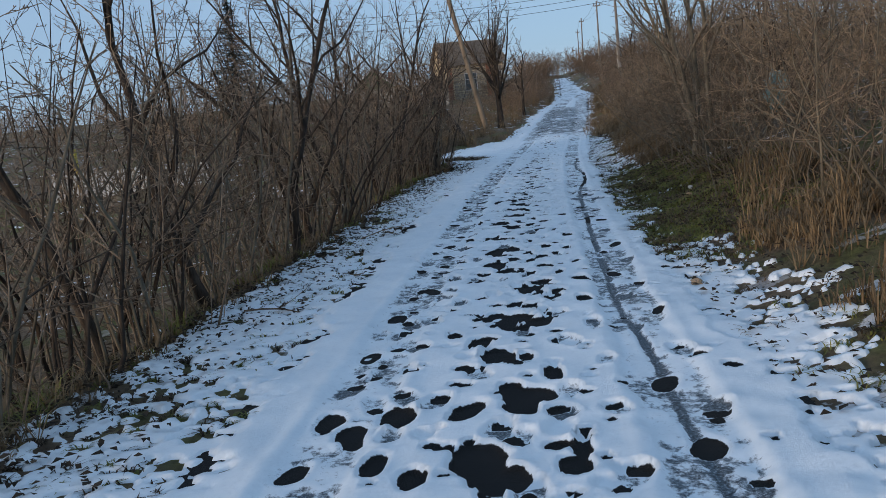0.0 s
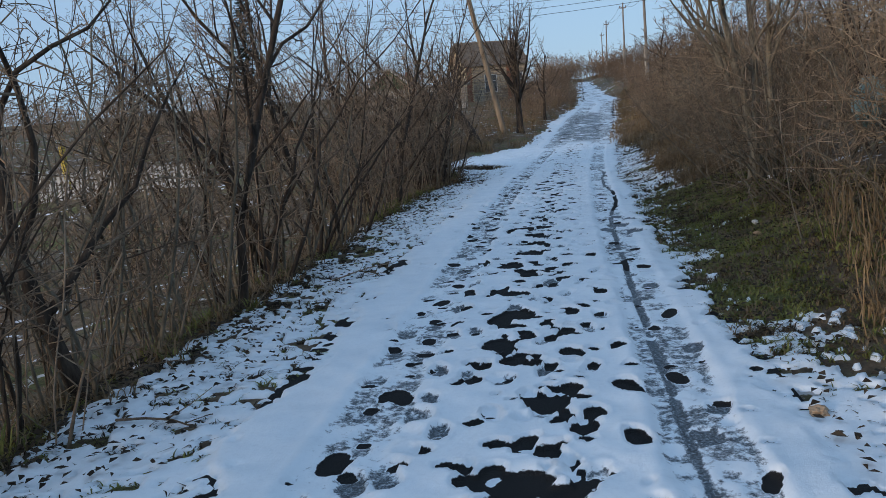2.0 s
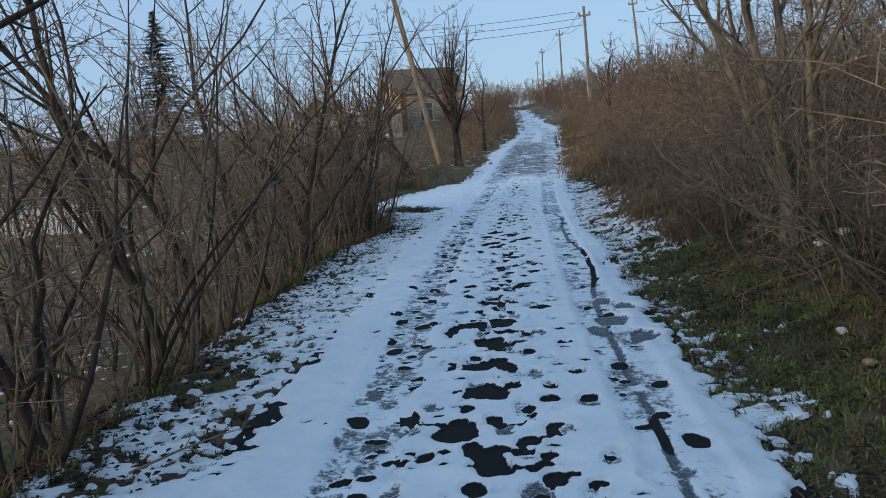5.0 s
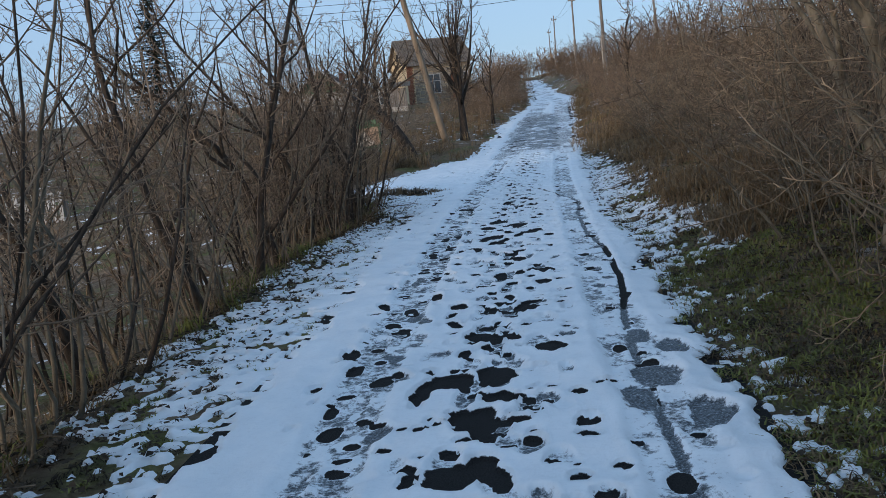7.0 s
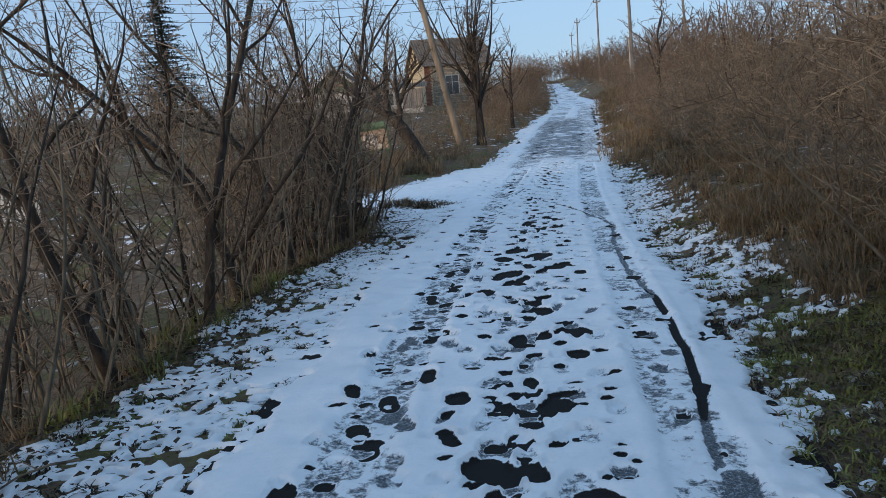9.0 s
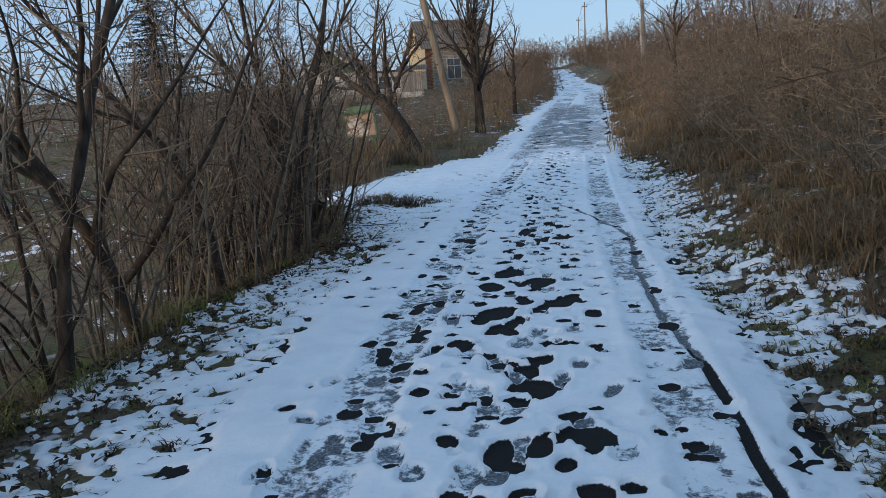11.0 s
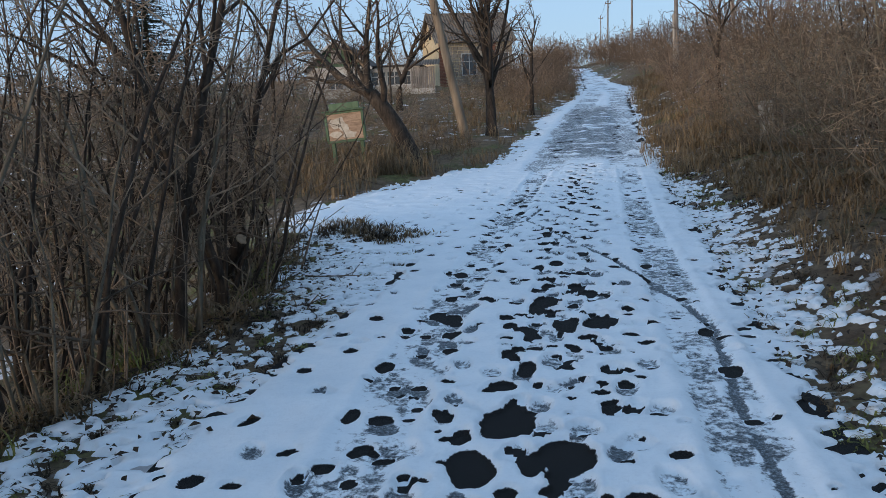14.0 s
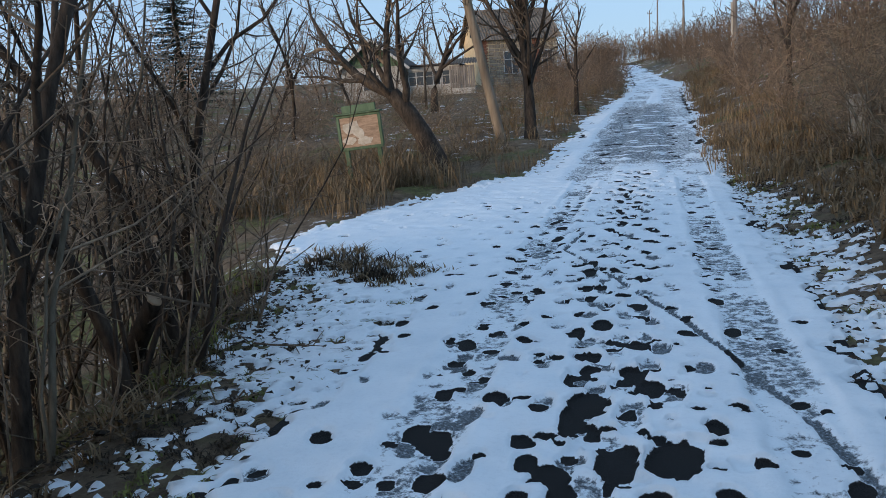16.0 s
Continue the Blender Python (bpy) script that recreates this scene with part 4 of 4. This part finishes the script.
blades("tall_dry_grass", tall_g, m_straw, "tall brown dry grass round the notice board", "grass", 4)


def litter(name, n, area, seed, label):
    rnd = random.Random(seed)
    v, f = [], []
    for k in range(n):
        x, y = area(rnd)
        z = lz(x, y) + 0.035
        a, s = rnd.uniform(0, 6.283), rnd.uniform(0.012, 0.035)
        c, d = math.cos(a) * s, math.sin(a) * s
        b = len(v)
        v += [(x + c, y + d, z), (x - d * 0.6, y + c * 0.6, z + rnd.uniform(0, 0.02)), (x - c, y - d, z + rnd.uniform(0, 0.012)), (x + d * 0.6, y - c * 0.6, z + rnd.uniform(0, 0.02))]
        f.append((b, b + 1, b + 2, b + 3))
    tagged(obj(name, mesh_of(name, v, f, m_litter)), label, "leaves", kind="stuff")


def left_area(r):
    y = r.uniform(2, 25)
    lo = float(outer_left(y))
    return lo + (abs(r.gauss(0, 0.4)) if r.random() < 0.7 else r.uniform(0, 1.1)) - 0.25, y


def right_area(r):
    y = r.uniform(2, 33)
    return float(right_edge(y)) + r.uniform(0.05, 2.2), y


litter("fallen_leaves", 5600, left_area, 8, "dark fallen leaves on the snowy verge")
litter("fallen_leaves", 5600, right_area, 9, "dark fallen leaves on the grassy bank")

# ---- notice board ----
def notice_board(x, y):
    root = new("notice_board")
    for s in (-0.28, 0.28):
        part("leg", box(s - 0.035, -0.03, -0.25, s + 0.035, 0.03, 1.3), m_greenwood, root)
    part("panel", box(-0.34, -0.05, 0.78, 0.34, -0.02, 1.28), m_boards, root, "bare weathered plywood panel")
    for a in ((-0.37, -0.065, 0.74, 0.37, -0.015, 0.79), (-0.37, -0.065, 1.27, 0.37, -0.015, 1.31)):
        part("rail", box(*a), m_greenwood, root)
    for s in (-1, 1):
        part("stile", box(s * 0.355 - 0.025, -0.066, 0.79, s * 0.355 + 0.025, -0.014, 1.27), m_greenwood, root)
    part("ledge", box(-0.4, -0.11, 1.312, 0.4, 0.05, 1.34), m_greenwood, root)
    part("crest", box(-0.28, -0.02, 1.342, 0.3, 0.02, 1.46), m_greenwood, root)
    rnd = random.Random(4)
    for cx, cz, w, h in ((-0.12, 1.1, 0.17, 0.13), (-0.2, 0.9, 0.12, 0.09), (0.08, 0.87, 0.16, 0.08), (-0.02, 1.0, 0.1, 0.1)):
        bm = bmesh.new()
        ring = [bm.verts.new((cx + w * math.cos(a) * rnd.uniform(0.6, 1.1), -0.054 - 0.002 * rnd.random(), cz + h * math.sin(a) * rnd.uniform(0.6, 1.1))) for a in [i * 0.524 for i in range(12)]]
        bm.faces.new(ring)
        part("paper_scrap", bm, m_paper, root, "torn remains of a pale notice")
    root.matrix_basis = pose(x, y, lz(x, y), 0, -4, -4) @ Matrix.Scale(1.1, 4)
    tagged(root, "old green wooden notice board with torn paper", "notice board")


notice_board(-3.78, 31.5)

# ---- poles and wires ----
def round_pole(n0, n1, r0, r1, n=10):
    tw = Twigs()
    pts = [n0.lerp(n1, i / 6) for i in range(7)]
    tw.tube(pts, [r0 + (r1 - r0) * i / 6 for i in range(7)], n)
    tw.f.append(tuple(range(len(tw.v) - n, len(tw.v))))
    return tw


lean = new("utility_pole")
obj("shaft", round_pole(Vector((0, 0, -0.4)), Vector((-1.65, 0.1, 7.9)), 0.125, 0.085).mesh("shaft", m_polewood), lean)
lean.matrix_basis = pose(-1.86, 37.0, lz(-1.86, 37.0))
tagged(lean, "weathered wooden utility pole leaning over", "utility pole")
WIRE_ENDS = []


def line_pole(x, y, top, tilt, base_mat):
    root = new("utility_pole")
    h = top - lz(x, y)
    part("stub", box(-0.11, -0.09, -0.4, 0.11, 0.09, h * 0.45, 0.02), m_concrete, root, "pale concrete foot")
    obj("shaft", round_pole(Vector((0, -0.2, h * 0.2)), Vector((0, -0.2, h)), 0.09, 0.07).mesh("shaft", base_mat), root)
    part("crossarm", box(-0.32, -0.33, h - 0.55, 0.32, -0.29, h - 0.45), base_mat, root)
    for k, s in enumerate((-0.28, 0.28)):
        bm = bmesh.new()
        bmesh.ops.create_cone(bm, cap_ends=True, segments=8, radius1=0.05, radius2=0.03, depth=0.16, matrix=Matrix.Translation((s, -0.31, h - 0.37)))
        part("insulator", bm, m_porcelain, root)
    root.matrix_basis = pose(x, y, lz(x, y), 0, tilt, 0)
    tagged(root, "utility pole on a concrete foot above the bushes", "utility pole", "line of poles")
    WIRE_ENDS.append(root.matrix_basis @ Vector((0, -0.31, h - 0.28)))


line_pole(5.75, 50.6, 8.3, -1, m_greywood)
line_pole(7.6, 84, 11.3, 0, m_greywood)
line_pole(7.9, 112, 12.6, 1, m_greywood)
line_pole(9.6, 145, 14.0, 0, m_greywood)
line_pole(11.6, 66.0, 10.9, -4, m_greywood)


def wire(a, b, sag):
    tw = Twigs()
    pts = []
    for i in range(15):
        t = i / 14
        p = a.lerp(b, t)
        p.z -= sag * 4 * t * (1 - t)
        pts.append(p)
    tw.tube(pts, [0.012] * 15, 4)
    tagged(obj("overhead_wire", tw.mesh("overhead_wire", m_wire)), "thin dark overhead wire sagging between poles", "wire", "overhead wires")


for off in (-0.28, 0.28):
    o = Vector((off, 0, 0))
    for a, b in ((0, 1), (1, 2), (2, 3)):
        wire(WIRE_ENDS[a] + o, WIRE_ENDS[b] + o, 0.5)
for k in range(3):
    wire(WIRE_ENDS[0] + Vector((-0.5 + 0.3 * k, 0, -0.35 * k)), Vector((-22, 47, 8.8 - 0.45 * k)), 0.7)

# ---- buildings ----
def corrugated(name, w, l, pitch, mat, parent, m, step=0.2, sheet=1.1):
    """Corrugated sheets: w along x, l down the slope along -y, laid in widths of their own."""
    k = 0
    x = 0.0
    while x < w - 0.05:
        x1 = min(x + sheet, w)
        n = max(4, int((x1 - x) / step * 6))
        v = []
        for i in range(n + 1):
            u = x + (x1 - x) * i / n
            z = 0.03 * math.cos(u / step * 6.283) + 0.006 * (k % 2)
            v += [(u, 0, z), (u, -l, z), (u, -l, z - 0.012), (u, 0, z - 0.012)]
        f = []
        for i in range(n):
            a = i * 4
            f += [(a, a + 1, a + 5, a + 4), (a + 3, a + 7, a + 6, a + 2), (a + 1, a + 2, a + 6, a + 5), (a, a + 4, a + 7, a + 3)]
        obj("sheet", mesh_of("sheet", v, f, mat), parent, m)
        x = x1
        k += 1


def window(parent, x0, z0, x1, z1, y, frame_mat, bars=1, crossbar=True):
    w = part("window", box(x0, y - 0.005, z0, x1, y + 0.03, z1, 0), m_glass, parent, "dark window pane")
    t = 0.06
    for a in ((x0 - t, z0 - t, x1 + t, z0), (x0 - t, z1, x1 + t, z1 + t), (x0 - t, z0, x0, z1), (x1, z0, x1 + t, z1)):
        part("frame", box(a[0], y - 0.045, a[1], a[2], y + 0.02, a[3], 0.004), frame_mat, w, "flaking painted frame")
    for k in range(bars):
        c = x0 + (x1 - x0) * (k + 1) / (bars + 1)
        part("mullion", box(c - 0.025, y - 0.035, z0, c + 0.025, y - 0.008, z1, 0.003), frame_mat, w)
    if crossbar:
        c = z0 + (z1 - z0) * 0.65
        part("transom", box(x0, y - 0.033, c - 0.02, x1, y - 0.009, c + 0.02, 0.003), frame_mat, w)


def prism(pts, y0, y1):
    """A wall of an x-z outline between two depths."""
    bm = bmesh.new()
    a = [bm.verts.new((x, y0, z)) for x, z in pts]
    b = [bm.verts.new((x, y1, z)) for x, z in pts]
    bm.faces.new(a)
    bm.faces.new(b[::-1])
    n = len(pts)
    for i in range(n):
        bm.faces.new((a[i], b[i], b[(i + 1) % n], a[(i + 1) % n]))
    bmesh.ops.recalc_face_normals(bm, faces=bm.faces[:])
    return bm


def stone_wall(parent, x0, x1, z0, z1, y, seed):
    """Rubble stones laid in rough courses."""
    rnd = random.Random(seed)
    z = z0
    while z < z1 - 0.1:
        h = min(rnd.uniform(0.2, 0.32), z1 - z)
        x = x0
        while x < x1 - 0.12:
            w = min(rnd.uniform(0.25, 0.55), x1 - x)
            bm = box(x + 0.012, y - rnd.uniform(0.02, 0.05), z + 0.012, x + w - 0.012, y + 0.05, z + h - 0.012, 0.03)
            part("stone", bm, m_stone, parent)
            x += w
        z += h


def tall_house():
    root = new("house")
    L, W, H, TOP = 5.3, 5.6, 3.3, 5.3
    part("wall", box(0, 0.06, -1.2, L, W - 0.02, H, 0.02), m_plaster, root, "stone-faced and plastered walls")
    stone_wall(root, 0.55, L, -0.1, H - 0.15, 0.06, 3)
    k = 0
    z = -0.1
    while z < H - 0.1:      # brick corner and a second brick pier
        off = 0.1 if k % 2 else 0.0
        for x0 in (0.0, 3.6):
            part("brick", box(x0 - 0.03, -0.005, z + 0.006, x0 + 0.5 - off, 0.1, z + 0.094, 0.006), m_brick, root)
        z += 0.1
        k += 1
    gable = [(0, H), (W, H), (W / 2, TOP)]
    for gx in (0.02, L - 0.22):
        part("gable", prism(gable, 0, 0.2), m_plaster, root, "pale yellow plastered gable", m=pose(gx, 0, 0, 0, 0, 90) @ Matrix.Translation((0, -0.2, 0)))
    sl = math.hypot(W / 2 + 0.35, (TOP - H) * (W / 2 + 0.35) / (W / 2))
    ang = math.degrees(math.atan2(TOP - H, W / 2))
    roof = part("roof", box(-0.3, W / 2 - 0.05, TOP - 0.02, L + 0.3, W / 2 + 0.05, TOP + 0.09, 0.03), m_asbestos, root, "corrugated grey-brown sheet roof")
    corrugated("front", L + 0.6, sl, ang, m_asbestos, roof, pose(-0.3, W / 2, TOP + 0.04, ang, 0, 0))
    corrugated("back", L + 0.6, sl, ang, m_asbestos, roof, pose(L + 0.3, W / 2, TOP + 0.04, ang, 0, 180))
    for s in (1, -1):
        bm = box(-0.33, -sl, -0.16, -0.29, 0, -0.03, 0.004)
        part("bargeboard", bm, m_greywood, root, m=pose(0, W / 2, TOP + 0.04, ang * s, 0, 0) if s > 0 else pose(-0.62, W / 2, TOP + 0.04, ang, 0, 180) @ Matrix.Translation((0, 0, 0)))
    window(root, 1.6, 0.9, 2.6, 2.3, 0.0, m_whitewood)
    window(root, 4.25, 0.9, 4.95, 2.3, 0.0, m_whitewood)
    # solid panel on the closed gable; the opening's shade is its colour
    wm = part("gable_window", box(-0.02, W / 2 - 0.3, H + 0.25, 0.03, W / 2 + 0.3, H + 1.0, 0.005), m_dark, root, "attic opening, its inner shade painted as a near-black panel")
    root.matrix_basis = pose(-6.75, 72, 2.75, 0, 0, 20)
    tagged(root, "tall stone house with brick corners and a corrugated roof", "house")


def cottage():
    root = new("cottage")
    W, H, TOP, D = 3.6, 1.75, 3.2, 6.0
    part("wall", box(0, 0, -1.2, W, D, H, 0.02), m_white, root, "flaking whitewashed wall")
    pts = [(-0.02, H + 0.005), (W + 0.02, H + 0.005), (W / 2, TOP)]
    gb = part("gable", prism(pts, 0.05, 0.15), m_greenwood, root, "green boarded gable")
    x = 0.06
    while x < W - 0.05:     # upright boards
        top = H + (TOP - H) * (1 - abs(x + 0.09 - W / 2) / (W / 2)) - 0.08
        if top > H + 0.08:
            part("board", box(x, 0.012, H + 0.01, x + 0.17, 0.048, top, 0.005), m_greenwood, gb)
        x += 0.18
    part("attic_hatch", box(W / 2 - 0.3, -0.03, H + 0.2, W / 2 + 0.3, 0.01, H + 0.95, 0.01), m_greywood, root, "grey-green attic hatch")
    sl = math.hypot(W / 2 + 0.3, (TOP - H) * (W / 2 + 0.3) / (W / 2))
    ang = math.degrees(math.atan2(TOP - H, W / 2))
    for s in (1, -1):
        part("roof_slope", box(0, -0.3, 0, sl, D, 0.07, 0.01), m_tarroof, root, "dark roofing felt", m=pose(W / 2, 0, TOP + 0.02, 0, ang if s > 0 else 180 - ang, 0) @ (Matrix.Identity(4) if s > 0 else Matrix.Translation((0, 0, -0.07))))
        part("bargeboard", box(0, -0.35, -0.05, sl, -0.31, 0.09, 0.005), m_whitewood, root, m=pose(W / 2, 0, TOP + 0.02, 0, ang if s > 0 else 180 - ang, 0) @ (Matrix.Identity(4) if s > 0 else Matrix.Translation((0, 0, -0.04))))
    window(root, 1.2, 0.5, 2.1, 1.3, -0.03, m_whitewood)
    part("chimney", box(2.6, 3.5, 2.0, 3.0, 3.9, 3.15, 0.01), m_brick, root)
    # glazed veranda with a shallow roof
    v = part("veranda", box(W + 0.02, 0.4, -1.2, W + 3.0, D - 1, 0.55, 0.01), m_white, root, "low veranda wall")
    part("lintel", box(W + 0.02, 0.35, 1.38, W + 3.0, 0.5, 1.62, 0.01), m_whitewood, v)
    part("veranda_back", box(W + 0.02, D - 1.2, 0.55, W + 3.0, D - 1, 1.6, 0), m_white, v)
    part("veranda_roof", box(W - 0.1, 0.1, 1.64, W + 3.1, D - 0.8, 1.72, 0.01), m_tarroof, v)
    for k in range(3):
        x0 = W + 0.14 + k * 0.95
        window(v, x0, 0.6, x0 + 0.8, 1.33, 0.45, m_whitewood)
    # corrugated porch
    p = part("porch", box(W + 2.5, -0.5, -1.2, W + 3.9, 0.38, 0.3, 0.01), m_white, root, "pale porch base")
    n = 0
    x = W + 2.55
    while x < W + 3.85:
        part("slat", box(x, -0.53, 0.3, x + 0.11, -0.5, 1.5, 0.01), m_greywood, p)
        x += 0.125
    corrugated("porch_roof", 1.9, 1.5, 14, m_asbestos, p, pose(W + 2.3, 0.7, 1.95, 14, 0, 0), 0.15, 0.95)
    root.matrix_basis = pose(-13.4, 62, 2.35, 0, 0, 3)
    tagged(root, "small whitewashed cottage with a green boarded gable and veranda", "cottage")


tall_house()
cottage()

# ---- garden fence and odds and ends ----
def picket_fence(x, y, n, rz, gz):
    root = new("picket_fence")
    rnd = random.Random(6)
    for zz in (0.3, 0.8):
        part("rail", box(-0.05, 0.012, zz, n * 0.16, 0.05, zz + 0.07), m_whitewood, root)
    for k in range(0, n + 1, 12):
        part("post", box(k * 0.16 - 0.05, 0.055, -0.5, k * 0.16 + 0.05, 0.15, 1.05), m_greywood, root)
    me = None
    for k in range(n):
        if me is None:
            bm = prism([(0, 0.05), (0.1, 0.05), (0.1, 1.05), (0.05, 1.12), (0, 1.05)], -0.012, 0.01)
            first = part("picket", bm, m_whitewood, root)
            me = first.data
        else:
            first = obj("picket", me, root)
        first.matrix_basis = pose(k * 0.16, 0, rnd.uniform(-0.02, 0.02), 0, rnd.uniform(-1.5, 1.5), 0)
    root.matrix_basis = pose(x, y, gz, 0, 0, rz)
    tagged(root, "white-painted picket fence in the garden", "fence")


picket_fence(-17.5, 27.8, 36, 8, lz(-15, 27.5) - 0.05)
yp = new("garden_post")
part("post", box(-0.09, -0.09, -0.3, 0.09, 0.09, 1.5, 0.02), m_yellow, yp)
yp.matrix_basis = pose(-17.2, 29, lz(-17.2, 29))
tagged(yp, "yellow-painted post behind the garden fence", "post")


def stump_post(x, y):
    root = new("concrete_post")
    part("post", box(-0.11, -0.1, -0.3, 0.11, 0.1, 0.75, 0.025), m_concrete, root)
    root.matrix_basis = pose(x, y, lz(x, y), 0, -5, 10)
    tagged(root, "short pale concrete post in the dry grass", "post")


stump_post(4.25, 31.0)


def sawn_trunk(x, y, z, r):
    root = new("sawn_trunk")
    obj("trunk", round_pole(Vector((-0.25, 0.1, -z - 0.1)), Vector((0, 0, 0)), r * 1.25, r, 9).mesh("trunk", m_bark), root)
    bm = bmesh.new()
    bmesh.ops.create_cone(bm, cap_ends=True, segments=9, radius1=r * 0.93, radius2=r * 0.9, depth=0.012)
    part("cut_face", bm, m_cut, root, "pale fresh-sawn wood", m=pose(0, 0, 0.006, 8, 25, 0))
    root.matrix_basis = pose(x, y, lz(x, y) + z, 12, 15, 0)
    tagged(root, "sawn-off trunk with a pale cut face in the hedge", "tree stump")


sawn_trunk(-2.5, 21.9, 0.5, 0.06)


def crumpled(name, x, y, z, s, mat, label, category, seed, tallness=0.6):
    bm = bmesh.new()
    bmesh.ops.create_icosphere(bm, subdivisions=3, radius=1)
    for v in bm.verts:
        k = 1 + 0.5 * noise.noise(v.co * 2.1 + Vector((seed, 0, 0))) + 0.25 * noise.noise(v.co * 5 + Vector((0, seed, 0)))
        v.co = Vector((v.co.x * k * s, v.co.y * k * s * 0.8, v.co.z * k * s * tallness))
    me = bpy.data.meshes.new(name)
    bm.to_mesh(me)
    bm.free()
    me.materials.append(mat)
    tagged(obj(name, me, None, pose(x, y, lz(x, y) + z, 0, 0, seed * 40)), label, category)


crumpled("plastic_bag", 3.1, 13.3, 0.04, 0.06, m_plastic, "crumpled white plastic bag under the thicket", "litter", 1)
crumpled("plastic_bag", 2.75, 13.0, 0.04, 0.05, m_plastic, "crumpled white plastic bag under the thicket", "litter", 2)
crumpled("plastic_scrap", 2.05, 10.9, 0.03, 0.035, m_plastic, "pale plastic scrap in the grass", "litter", 3)
crumpled("plastic_scrap", 1.9, 10.2, 0.03, 0.035, m_cut, "tan packaging scrap in the grass", "litter", 4)
crumpled("hanging_bag", 3.3, 11.3, 0.75, 0.16, m_bag, "grey-green plastic bag caught in the bushes", "litter", 5, 1.5)
crumpled("stone", 1.12, 5.9, 0.02, 0.05, m_cut, "small brown stone on the snowy verge", "stone", 6, 0.5)
for k in range(7):
    tw = Twigs()
    rr = random.Random(90 + k)
    yy = (2.6, 4.2, 6.0, 9.5, 13.5, 17.2, 22.4)[k]
    xx = float(outer_left(yy)) + rr.uniform(0.15, 0.6)
    p0 = Vector((xx, yy, lz(xx, yy) + 0.035))
    pts = bent(rr, p0, Vector((rr.uniform(-0.6, 1), rr.uniform(-1, 1), 0.04)).normalized(), rr.uniform(0.5, 1.0), 5, 0.12, 0.0)
    tw.tube(pts, [0.008, 0.007, 0.006, 0.005, 0.004, 0.003], 4)
    sprout(rr, tw, pts, [0.008] * 6, 4, 0.35, 0.5, 0, 0.1, 0, 0.003)
    tagged(obj("fallen_twig", tw.mesh("fallen_twig", m_twig)), "thin bare twig lying on the snow", "twig", "fallen twigs")
